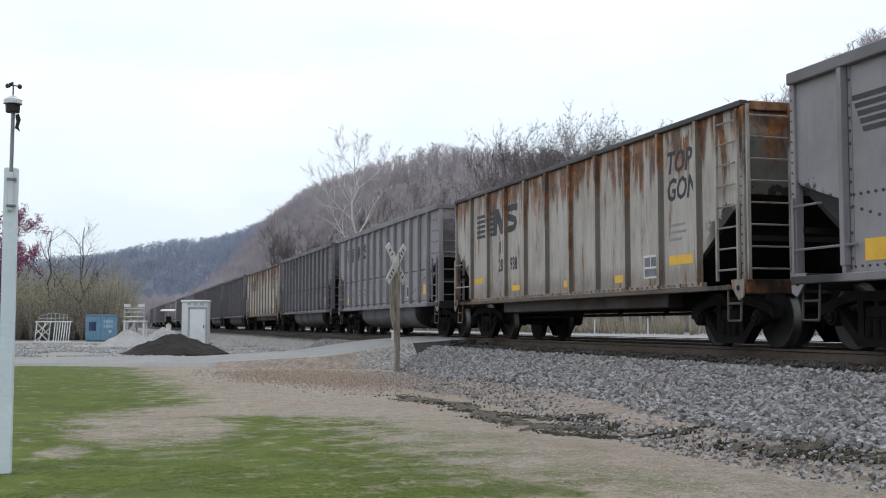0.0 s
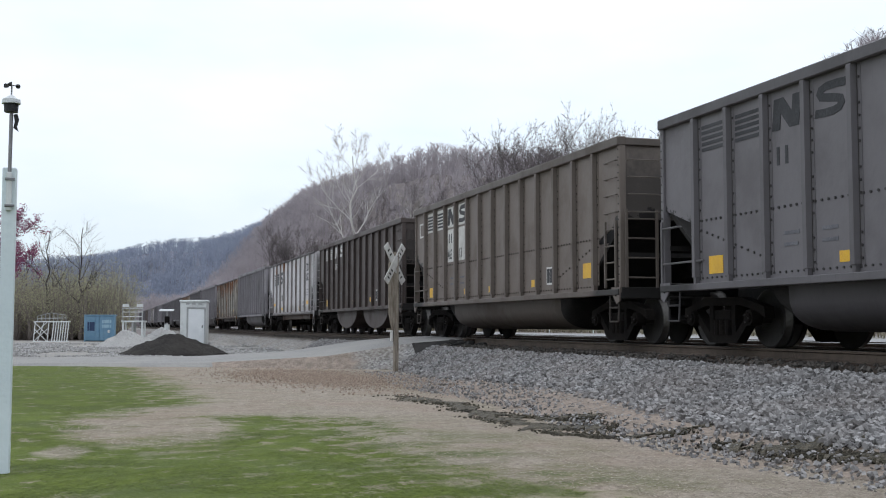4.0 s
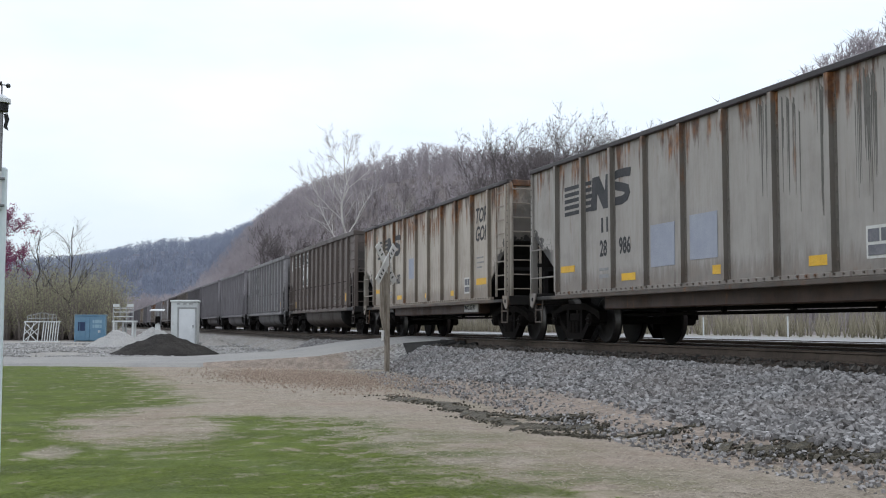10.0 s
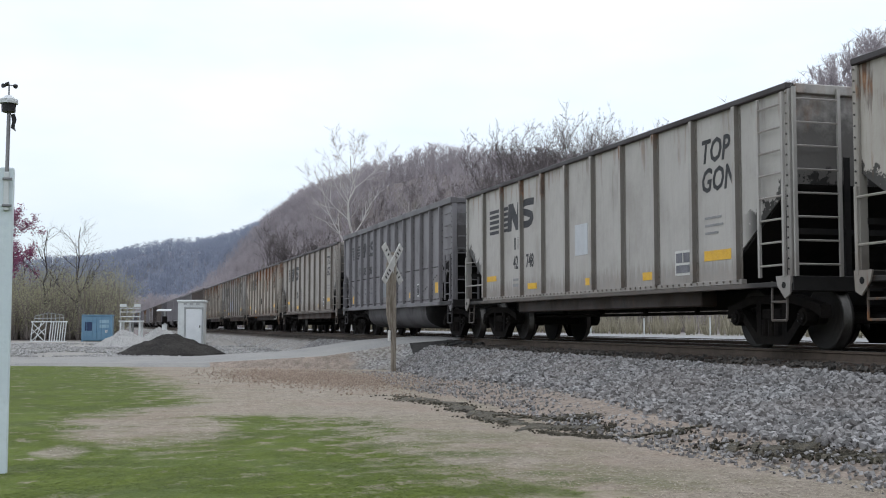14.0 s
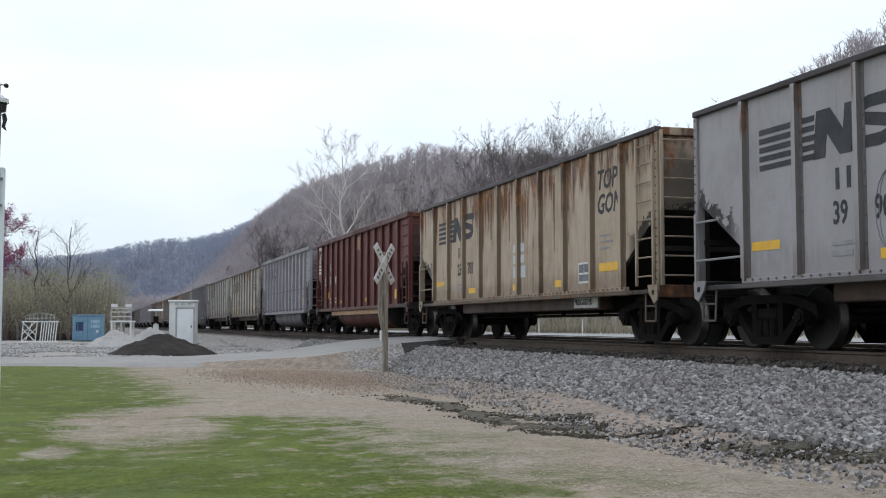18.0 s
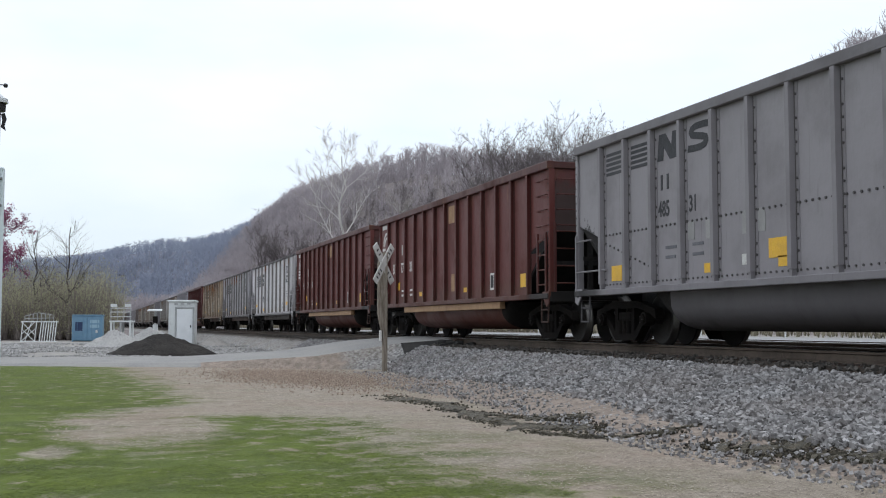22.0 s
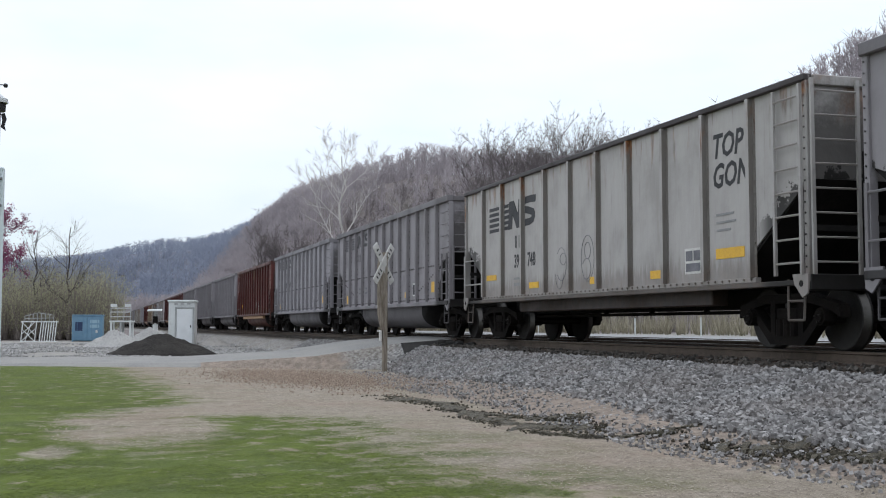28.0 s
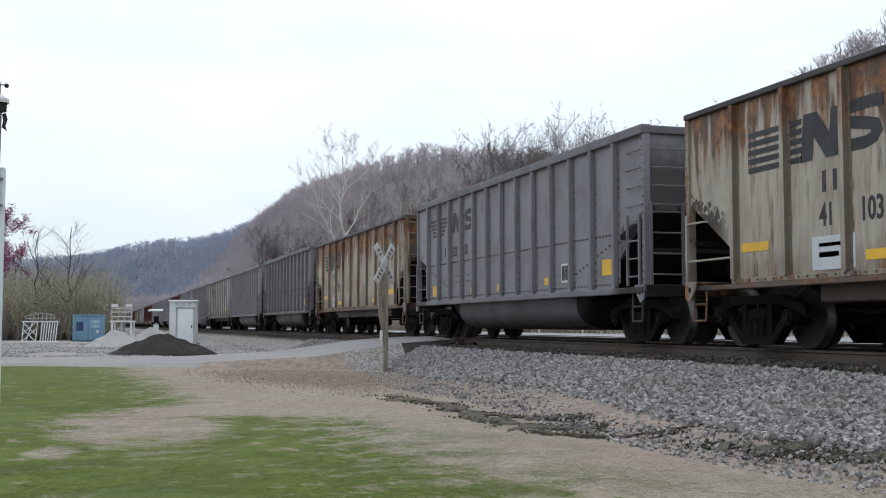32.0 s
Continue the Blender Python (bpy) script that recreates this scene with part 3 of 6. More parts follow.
def emblem_tub(root, y, material, back=None, z=3.06, slant=0.0, tall=0.53):
    """The same emblem parted by the ribs: two sets of stripes, a zigzag and a curl."""
    q, pitch = [], 1.017
    for k, w in ((0, 0.66), (1, 0.70)):
        for i in range(5):
            a = z + tall * i / 5
            q.append([(-y + k * pitch + (slant * (0.20 - 0.05 * i) if k == 0 else 0), a), (-y + k * pitch + w - (slant * (0.52 - 0.10 * i) if k else 0), a),
                      (-y + k * pitch + w - (slant * (0.46 - 0.10 * i) if k else 0), a + 0.125 * tall), (-y + k * pitch + (slant * (0.18 - 0.05 * i) if k == 0 else 0), a + 0.125 * tall)])
    q.append([(-y + 2 * pitch - 0.02 + (a + 0.10 * b) * 0.66, z + b * tall) for a, b in ZIG])
    curl = band(CURL, 0.115, y - 3 * pitch + 0.02, z - 0.01, 0.68, tall + 0.03, 0.06)
    if back:
        for i in range(4):
            p0 = y + 0.03 - i * pitch
            for lo, hi in ((-0.06, tall + 0.05), (-1.02, -0.12)) if i > 1 else ((-0.06, tall + 0.05),):
                bm = B()
                prism(bm, [(p0, z + lo), (p0 - 0.74, z + lo), (p0 - 0.74, z + hi), (p0, z + hi)], 0, -1.530, -1.526)
                part("emblem_panel", bm, back, root, "white painted panel behind the lettering")
    emblem_parts(root, q, curl, material)


def mark_bars(y, z, w, h):
    """One letter of a mark, as a plain upright bar."""
    return [rect(y - w * 0.28, z, w * 0.44, h)]


def emblem_red(root, y, material):
    """White open-wheel emblem with two arcs and short bars."""
    q = []
    for r0, r1 in ((0.20, 0.27), (0.34, 0.42)):
        pts = [(r * math.cos(a), r * math.sin(a)) for r, angs in ((r1, range(-10, 200, 15)), (r0, range(185, -25, -15))) for a in (math.radians(v) for v in angs)]
        q.append([(-y + 0.50 + a, 2.95 + b) for a, b in pts])
    for z0, w in ((2.50, 0.5), (2.64, 0.42), (2.78, 0.34)):
        q.append(rect(y, z0, w, 0.09))
    q.append(rect(y + 0.02, 3.48, 0.74, 0.13))
    for p in q:
        plates(root, "emblem_bar" if len(p) == 4 else "emblem_arc", [p], material)


# kind, colour, rust, digits at the head end, further flag
GRAY, DGRAY, LGRAY = (0.232, 0.226, 0.238), (0.140, 0.136, 0.144), (0.262, 0.26, 0.276)
BROWN, RED, CREAM = (0.128, 0.108, 0.096), (0.100, 0.027, 0.024), (0.42, 0.39, 0.335)
WHITE, TAN = (0.49, 0.49, 0.495), (0.40, 0.335, 0.25)
TRAIN = {
    -14: ("tub", DGRAY, 0, ""), -13: ("tub", GRAY, 0, ""), -12: ("tub", DGRAY, 0, ""), -11: ("tub", BROWN, 0, ""), -10: ("tub", GRAY, 0, ""),
    -9: ("slope", WHITE, 0.3, ""), -8: ("tub", DGRAY, 0, ""), -7: ("tub", GRAY, 0, ""), -6: ("tub", DGRAY, 0, ""), -5: ("tub", DGRAY, 0, ""),
    -4: ("tub", DGRAY, 0, ""), -3: ("slope", CREAM, 0.45, ""), -2: ("tub", DGRAY, 0, ""), -1: ("tub", GRAY, 0, ""),
    0: ("slope", (0.375, 0.36, 0.325), 0.55, "28 938"), 1: ("tub", GRAY, 0, "525 46"), 2: ("slope", WHITE, 0.10, "39 510"), 3: ("pocket", (0.066, 0.054, 0.050), 0.05, " 049"),
    4: ("tub", (0.150, 0.130, 0.114), 0.04, "465 13"), 5: ("tub", DGRAY, 0, ""), 6: ("tub", GRAY, 0, ""), 7: ("tub", GRAY, 0, "484 14"),
    8: ("tub", (0.228, 0.226, 0.230), 0, "508 46"), 9: ("tub", BROWN, 0.05, "465 65"), 10: ("slope", CREAM, 0.40, "44 600"), 11: ("slope", (0.325, 0.315, 0.292), 0.28, "28 986"),
    12: ("slope", CREAM, 0.52, "  951"), 13: ("slope", (0.335, 0.32, 0.29), 0.16, "28 176"), 14: ("tub", (0.19, 0.188, 0.196), 0, "505 86"),
    15: ("slope", (0.40, 0.395, 0.37), 0.12, "42 748"), 16: ("slope", (0.38, 0.365, 0.325), 0.33, "42 718"), 17: ("tub", LGRAY, 0, ""),
    18: ("red", RED, 0.10, "507 698"), 19: ("slope", TAN, 0.50, "25 781"), 20: ("slope", (0.30, 0.30, 0.31), 0.08, "39 909"), 21: ("slope", WHITE, 0.05, "23 472"),
    22: ("red", RED, 0.10, "507 486"), 23: ("red", RED, 0.10, "507 731"), 24: ("tub", GRAY, 0, "485 31"), 25: ("tub", GRAY, 0, "503 43"),
    26: ("tub", GRAY, 0, "500 75"), 27: ("red", RED, 0.10, "507 778"), 28: ("tub", LGRAY, 0, "474 84"), 29: ("tub", GRAY, 0, ""),
    30: ("slope", (0.38, 0.378, 0.365), 0.14, "39 748"), 31: ("tub", GRAY, 0, "478 58"), 32: ("tub", (0.155, 0.15, 0.156), 0, "532 47"), 33: ("slope", (0.35, 0.32, 0.255), 0.72, "23 753"),
    34: ("tub", (0.188, 0.19, 0.205), 0, "533 02"), 35: ("slope", (0.37, 0.345, 0.285), 0.62, "41 103"),
}
LOW_EMBLEM = (1, 6, 8, 14, 17, 32, 34, -1)
# the moment at which each car's head end would pass the camera's eye plane
HEADS = {0: -1.898, 1: -0.966, 2: -0.018, 3: 0.915, 4: 1.865, 5: 2.810, 6: 3.763, 7: 4.710, 8: 5.655, 9: 6.588, 10: 7.534, 11: 8.477,
         12: 9.402, 13: 10.325, 14: 11.257, 15: 12.178, 16: 13.120, 17: 14.073, 18: 15.027, 19: 15.966, 20: 16.898, 21: 17.822, 22: 18.740, 23: 19.682,
         24: 20.627, 25: 21.569, 26: 22.486, 27: 23.404, 28: 24.350, 29: 25.286, 30: 26.215, 31: 27.143, 32: 28.090, 33: 29.016, 34: 29.946, 35: 30.881}
for k in range(-1, -15, -1):
    HEADS[k] = HEADS[k + 1] - (0.926 if TRAIN[k][0] == "slope" else 0.943)


def car_words(k, kind, col):
    if kind == "slope":
        return {WHITE: "white", CREAM: "cream", TAN: "tan"}.get(col, "pale gray")
    if kind == "pocket":
        return "dark brown"
    return {RED: "oxide red", BROWN: "brown-gray", DGRAY: "dark gray", LGRAY: "light gray"}.get(col, "gray")


def dress(root, k, kind, col, rust, digits):
    """Paint, lettering and tape of one car."""
    H = SIZES[kind][0]
    for o in root.children_recursive:
        if o.type == "MESH":
            n = o.name.split(".")[0]
            c, r = col, rust
            if n == "top_chord" and kind == "slope":
                c, r = (0.045, 0.04, 0.042), 0.0
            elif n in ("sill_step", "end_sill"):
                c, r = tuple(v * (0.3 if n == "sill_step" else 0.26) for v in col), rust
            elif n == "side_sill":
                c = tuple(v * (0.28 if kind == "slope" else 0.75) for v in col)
            elif n in ("stile", "rung", "hand_rail", "grab_iron"):
                c, r = tuple(v * (0.95 if kind == "slope" else 0.8) for v in col), rust * 0.8
            elif n == "corner_post" and kind == "slope":
                c, r = tuple(v * 0.78 for v in col), max(rust, 0.25)
            elif n == "underframe_beam":
                c, r = ((0.062, 0.042, 0.037), 0.2) if k % 3 else ((0.032, 0.028, 0.028), 0.1)
            elif n == "rib" and kind == "slope":
                c, r = tuple(v * 0.95 for v in col), max(rust, 0.25)
            elif n == "rib" and kind in ("tub", "red"):
                c = tuple(v * 0.86 for v in col)
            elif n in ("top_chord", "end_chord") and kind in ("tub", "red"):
                # the chords' shadow line is put into a darker tone of the paint
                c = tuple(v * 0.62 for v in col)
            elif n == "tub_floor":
                # body paint darkened on all but red cars: underside shade in the colour
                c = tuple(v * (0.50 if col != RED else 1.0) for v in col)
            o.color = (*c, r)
    if k < -8:
        return
    ink = M_BLACK if kind != "pocket" else M_WHITE
    left, right = (digits.split(" ") + [""])[:2] if digits else ("", "")
    if kind == "slope":
        emblem_slope(root, H - 1.80, M_BLACK)
        stencil(root, "TOP", -4.83, 2.92, 0.52, M_BLACK, 0.86, 0.22)
        stencil(root, "GON", -4.83, 2.46, 0.52, M_BLACK, 0.86, 0.22)
        for bar in (mark_bars(H - 3.50, 2.10, 0.17, 0.28), mark_bars(H - 3.73, 2.10, 0.17, 0.28)):
            plates(root, "reporting_mark", bar, M_BLACK)
        if left:
            stencil(root, left, H - 3.47, 1.66, 0.42, M_BLACK, 0.75)
            stencil(root, right, H - 4.30, 1.66, 0.42, M_BLACK, 0.75)
        plates(root, "data_stencil", [rect(H - 3.45, 1.38, 0.5, 0.05), rect(H - 3.45, 1.24, 0.42, 0.07), rect(-4.95, 2.02, 0.5, 0.035), rect(-4.95, 1.90, 0.55, 0.035), rect(-4.95, 1.78, 0.4, 0.035)], M_FAINT)
        bm = B()
        prism(bm, [(-3.95, 1.17), (-4.48, 1.17), (-4.48, 1.58), (-3.95, 1.58)], 0, -1.532, -1.526)
        part("notice_panel", bm, M_WHITE, root)
        plates(root, "notice_print", [rect(-3.99, 1.38, 0.21, 0.16), rect(-4.24, 1.38, 0.20, 0.16), rect(-3.99, 1.21, 0.45, 0.13)], M_GREYINK).location.x = -0.004
        tape = [rect(H - 1.57, 1.42, 0.70, 0.13), rect(H - 4.4, 1.16, 0.55, 0.13), rect(H - 7.6, 1.14, 0.5, 0.14), rect(H - 10.1, 1.14, 0.5, 0.14), rect(-4.92, 1.36, 0.80, 0.16)]
    elif col == RED:
        emblem_red(root, H - 0.30, M_WHITE)
        for bar in (mark_bars(H - 2.66, 2.52, 0.20, 0.32), mark_bars(H - 2.95, 2.52, 0.20, 0.32)):
            plates(root, "reporting_mark", bar, M_WHITE)
        if left:
            stencil(root, left[:2], H - 1.62, 1.98, 0.42, M_WHITE, 0.72)
            stencil(root, left[2:] + right[:1], H - 2.62, 1.98, 0.42, M_WHITE, 0.72)
            stencil(root, right[1:], H - 3.62, 1.98, 0.42, M_WHITE, 0.72)
        plates(root, "data_stencil", [rect(H - 2.7, 1.38, 0.35, 0.06), rect(H - 2.7, 1.24, 0.3, 0.06), rect(H - 3.68, 1.38, 0.4, 0.06), rect(H - 3.68, 1.24, 0.4, 0.06)], M_WHITE)
        tape = [rect(H - 2.12, 1.44, 0.36, 0.24), rect(H - 4.72, 1.20, 0.52, 0.12), rect(H - 8.9, 1.20, 0.52, 0.12), rect(-5.6, 1.2, 0.45, 0.3)]
        bm = B()
        prism(bm, [(-3.55, 1.20), (-4.05, 1.20), (-4.05, 1.60), (-3.55, 1.60)], 0, -1.532, -1.526)
        part("notice_panel", bm, M_WHITE, root)
        plates(root, "notice_print", [rect(-3.60, 1.25, 0.18, 0.30), rect(-3.82, 1.25, 0.18, 0.30)], M_BLACK).location.x = -0.004
        plates(root, "repair_patch", [rect(H - 7.6, 3.08, 0.60, 0.46)], M_TANPAINT)
        bm = B()
        for sgn in (-1, 1):
            x0, x1 = sorted((sgn * 1.42, sgn * 1.56))
            box(bm, x0, x1, -4.3, 4.3, 0.74, 0.905, 0.01)
        part("tub_rail", bm, M_TANPAINT, root, "tan side rail above the tub")
    else:
        low = k in LOW_EMBLEM
        emblem_tub(root, H - 1.34, ink, M_WHITE if k in (4, 9) else None, 2.80 if low else 3.12, 1.0 if low else 0.0, 0.53 if low else 0.45)
        mz, my = (2.20, H - 2.63) if low else (2.62, H - 3.42)
        for bar in (mark_bars(my, mz, 0.15, 0.26), mark_bars(my - 0.21, mz, 0.15, 0.26)):
            plates(root, "reporting_mark", bar, ink)
        if left:
            stencil(root, left, H - 3.36, 2.18, 0.37, ink, 0.72)
            stencil(root, right, H - 4.40, 2.18, 0.37, ink, 0.72)
        plates(root, "data_stencil", [rect(H - 3.6, 1.62, 0.38, 0.05), rect(H - 3.6, 1.46, 0.34, 0.05), rect(H - 4.5, 1.62, 0.34, 0.05), rect(H - 4.5, 1.46, 0.34, 0.05)], M_GREYINK)
        bm = B()
        prism(bm, [(-3.50, 1.22), (-3.90, 1.22), (-3.90, 1.60), (-3.50, 1.60)], 0, -1.532, -1.526)
        part("notice_panel", bm, M_WHITE, root)
        plates(root, "notice_print", [rect(-3.54, 1.26, 0.14, 0.30), rect(-3.71, 1.26, 0.14, 0.30)], M_BLACK).location.x = -0.004
        tape = [rect(H - 1.52, 1.16, 0.42, 0.28), rect(H - 4.86, 1.17, 0.42, 0.15), rect(H - 6.88, 1.17, 0.42, 0.15), rect(H - 9.85, 1.20, 0.46, 0.16), rect(-5.46, 1.28, 0.42, 0.30)]
        plates(root, "white_tag", [rect(H - 5.95, 1.24, 0.22, 0.16)], M_WHITE)
    if k in (4, 9):
        plates(root, "white_square", [rect(H - 0.42, 2.98, 0.46, 0.05), rect(H - 0.42, 3.36, 0.46, 0.05), rect(H - 0.42, 3.03, 0.05, 0.33), rect(H - 0.83, 3.03, 0.05, 0.33)], M_WHITE)
    if k in STREAKS:
        hanging_streaks(root, k, *STREAKS[k])
    for q in tape:
        plates(root, "reflective_tape", [q], M_YELLOW)
    for a, b, w, h, m in PATCHES.get(k, ()):
        plates(root, "paint_patch", [rect(a, b, w, h)], m)
    if k in (10, 12, 19):
        bm = B()
        prism(bm, [(-3.1, 0.70), (-4.25, 0.70), (-4.25, 0.93), (-3.1, 0.93)], 0, -1.262, -1.252)
        part("sign_plate", bm, M_WHITE, root)
        st = stencil(root, "PROC-553 PD", -3.14, 0.76, 0.17, M_BLACK, 0.85)
        st.matrix_basis = side_pose(-3.14, 0.76, -1.266) @ Matrix.Diagonal((0.85, 1, 1, 1))
    for cy, cz, rx, rz, a0, a1 in SCRAWLS.get(k, ()):
        pts = [(cy + rx * math.cos(radians(a)), cz + rz * math.sin(radians(a))) for a in range(a0, a1 + 1, 20)]
        bm = B()
        for p, q in zip(pts, pts[1:]):
            tube(bm, (-1.53, *p), (-1.53, *q), 0.012 if col == RED else 0.006, n=4)
        part("graffiti_line", bm, M_WHITE if col == RED else M_GREYINK, root)


M_TANPAINT = simple("tan_patch_paint", (0.36, 0.23, 0.13), (0.24, 0.14, 0.08), 5, 0.7)
M_GRAYPATCH = simple("fresh_gray_patch_paint", (0.23, 0.24, 0.26), (0.19, 0.20, 0.21), 4, 0.6)
M_BLUEGRAY = simple("blue_gray_patch_paint", (0.27, 0.29, 0.36), (0.33, 0.35, 0.41), 4, 0.6)
M_PALESPOT = simple("rubbed_pale_paint", (0.30, 0.295, 0.29), (0.24, 0.236, 0.236), 6, 0.65)
M_PALEPATCH = simple("pale_patch_paint", (0.50, 0.52, 0.55), (0.42, 0.44, 0.47), 4, 0.6)
M_RUSTRUN = simple("orange_rust_runs", (0.24, 0.115, 0.055), (0.13, 0.062, 0.034), 6, 0.85)
M_SOOTRUN = simple("sooty_rain_runs", (0.10, 0.095, 0.088), (0.16, 0.152, 0.142), 5, 0.85)
# runs down the side: paint, number, from and to along the car, top of the runs, longest run
STREAKS = {11: (M_SOOTRUN, 110, -5.7, -1.7, 3.55, 1.5), 12: (M_RUSTRUN, 120, -5.8, 5.6, 3.15, 1.0), 10: (M_RUSTRUN, 40, -4.6, 5.6, 3.55, 0.8), 0: (M_RUSTRUN, 60, -5.6, 5.4, 3.55, 0.6),
           33: (M_RUSTRUN, 130, -5.8, 5.6, 3.55, 1.3), 19: (M_RUSTRUN, 90, -5.8, 5.6, 3.5, 1.4), 35: (M_RUSTRUN, 60, -5.8, 5.6, 3.5, 1.1), 16: (M_RUSTRUN, 40, -5.8, 4.0, 3.3, 0.9), -3: (M_RUSTRUN, 60, -5.8, 5.6, 3.5, 0.9)}


def hanging_streaks(root, k, material, n, y0, y1, top, longest):
    """Thin tapering runs of rust or soot, in clusters, that follow the rain down the side."""
    rng = random.Random(700 + k)
    bm = B()
    spots = [rng.uniform(y0, y1) for _ in range(max(6, n // 7))]
    for _ in range(n):
        y, w = rng.choice(spots) + rng.gauss(0, 0.11), rng.uniform(0.006, 0.022)
        z, run = top - abs(rng.gauss(0, 0.22)), longest * rng.uniform(0.25, 1.0)
        prism(bm, [(y - w, z), (y + w, z + 0.04), (y + w * 0.7, z - run * 0.5), (y, z - run)], 0, -1.5285 - 0.004 * rng.random(), -1.5262)
    part("stain_run", bm, material, root)["kind"] = "stuff"


# touched-up patches: distance along, height, width, height, paint
PATCHES = {10: [(1.55, 1.75, 0.72, 0.62, M_BLUEGRAY)], 11: [(1.80, 1.35, 0.85, 0.72, M_BLUEGRAY), (0.44, 1.40, 0.85, 0.72, M_BLUEGRAY)], 27: [(-0.45, 1.22, 0.46, 0.46, M_TANPAINT)], 23: [(-0.45, 1.25, 0.55, 0.46, M_TANPAINT)],
           15: [(0.25, 1.75, 0.62, 0.62, M_PALEPATCH)], 19: [(-0.3, 1.42, 0.75, 0.26, M_PALEPATCH), (-0.3, 1.75, 0.68, 0.18, M_PALEPATCH), (-0.3, 2.0, 0.68, 0.18, M_PALEPATCH)],
           35: [(4.05, 1.08, 0.9, 0.44, M_PALEPATCH)], 33: [(4.05, 1.08, 0.8, 0.4, M_PALEPATCH)], 12: [(3.6, 1.1, 0.6, 0.4, M_PALEPATCH), (0.35, 1.62, 0.32, 0.34, M_COAL_SHADE)],
           8: [(0.3, 1.25, 0.6, 0.85, M_GRAYPATCH)], 14: [(1.0, 1.3, 0.55, 0.5, M_GRAYPATCH)], 24: [(3.05, 1.72, 0.34, 0.30, M_PALESPOT), (2.35, 1.70, 0.36, 0.30, M_PALESPOT), (1.30, 1.70, 0.60, 0.34, M_PALESPOT), (0.62, 1.30, 0.44, 0.28, M_YELLOW)]}
# chalked and sprayed lines on the sides: centre along and up, radii, start and end angle
TAGS = random.Random(27)
SCRAWLS = {27: [(c + TAGS.uniform(-0.28, 0.28), 1.46 + TAGS.uniform(-0.16, 0.16), TAGS.uniform(0.05, 0.16), TAGS.uniform(0.08, 0.20), a, a + TAGS.choice((160, 220, 340)))
                for c in (-1.62, -2.72) for a in range(0, 320, 40)],
           30: [(-0.15, 1.65, 0.30, 0.45, 0, 360), (-0.15, 1.80, 0.14, 0.16, 0, 360), (-0.1, 1.45, 0.2, 0.2, 30, 300), (1.15, 1.6, 0.26, 0.34, 40, 330), (1.05, 1.7, 0.16, 0.12, 0, 360), (1.25, 1.4, 0.2, 0.3, 180, 360)],
           13: [(1.6, 1.78, 0.32, 0.42, -120, 60), (1.62, 1.78, 0.22, 0.34, -120, 60), (1.75, 1.75, 0.16, 0.26, 0, 360)],
           20: [(2.75, 1.75, 0.28, 0.50, -80, 80), (2.78, 1.75, 0.18, 0.48, -80, 80)], 21: [(1.2, 2.0, 0.2, 0.3, 0, 360), (1.2, 1.6, 0.22, 0.2, -90, 120)]}
M_FAINT = simple("worn_gray_stencil", (0.20, 0.20, 0.21), (0.28, 0.28, 0.285), 6, 0.7)
M_GREYINK = simple("faded_gray_stencil", (0.10, 0.10, 0.115), (0.20, 0.20, 0.22), 6, 0.7)


def train_pose(k, t):
    head = SPEED * (t - HEADS[k]) - 2.786
    half = SIZES[TRAIN[k][0]][0]
    return pose(TRACK_X, head - half, RAIL_Z)


CARS = {}


# ---------------- ground ----------------
def smooth(a, b, v):
    q = min(max((v - a) / (b - a), 0.0), 1.0)
    return q * q * (3 - 2 * q)


# crest of the valley side: x, y, height
CREST = [(200, -160, 60), (174, 135, 88), (166, 172, 65), (153, 212, 44), (146, 265, 22), (126, 385, 55), (116, 400, 56), (104, 444, 56.5), (98, 500, 57), (100, 600, 57.5), (104, 690, 59.5), (92, 800, 57), (28, 940, 55), (-8, 1040, 54), (-420, 1400, 54)]


def crest_dist(x, y):
    """Signed distance outwards from the crest line (negative on the valley's side) and its height."""
    best = (1e9, 0, 0)
    for (ax, ay, ah), (bx, by, bh) in zip(CREST, CREST[1:]):
        dx, dy = bx - ax, by - ay
        q = min(max(((x - ax) * dx + (y - ay) * dy) / (dx * dx + dy * dy), 0.0), 1.0)
        px, py = ax + q * dx, ay + q * dy
        d = math.hypot(x - px, y - py)
        if d < best[0]:
            side = dx * (y - ay) - dy * (x - ax)
            best = (d, ah + q * (bh - ah), -1 if side > 0 else 1)
    return best


def ground_z(x, y):
    z = 0.0
    if x > 0 or y > 120:
        d, h, side = crest_dist(x, y)
        rough = noise.noise((x * 0.012, y * 0.012, 3)) * 5 + noise.noise((x * 0.04, y * 0.04, 7)) * 1.5
        w = 95 - 25 * smooth(400, 480, y) + 70 * smooth(560, 900, y)
        f = 1 - smooth(0, w, d) if side < 0 else 1.0
        z += (h + rough * 0.8) * f
    # the railway bench and the lot beyond it
    if 5 < x < 120:
        z = max(z, 0.45 * smooth(9, 12, x))
    # slight rise of the road towards the crossing
    return z + 0.10 * smooth(36, 62, y)


def axis_steps(lo, hi, fine_lo, fine_hi, fine, grow):
    out = list(np.arange(fine_lo, fine_hi + 1e-6, fine))
    s, v = fine, fine_hi
    while v < hi:
        s = min(s * grow, 60)
        v += s
        out.append(v)
    s, v = fine, fine_lo
    while v > lo:
        s = min(s * grow, 60)
        v -= s
        out.insert(0, v)
    return out


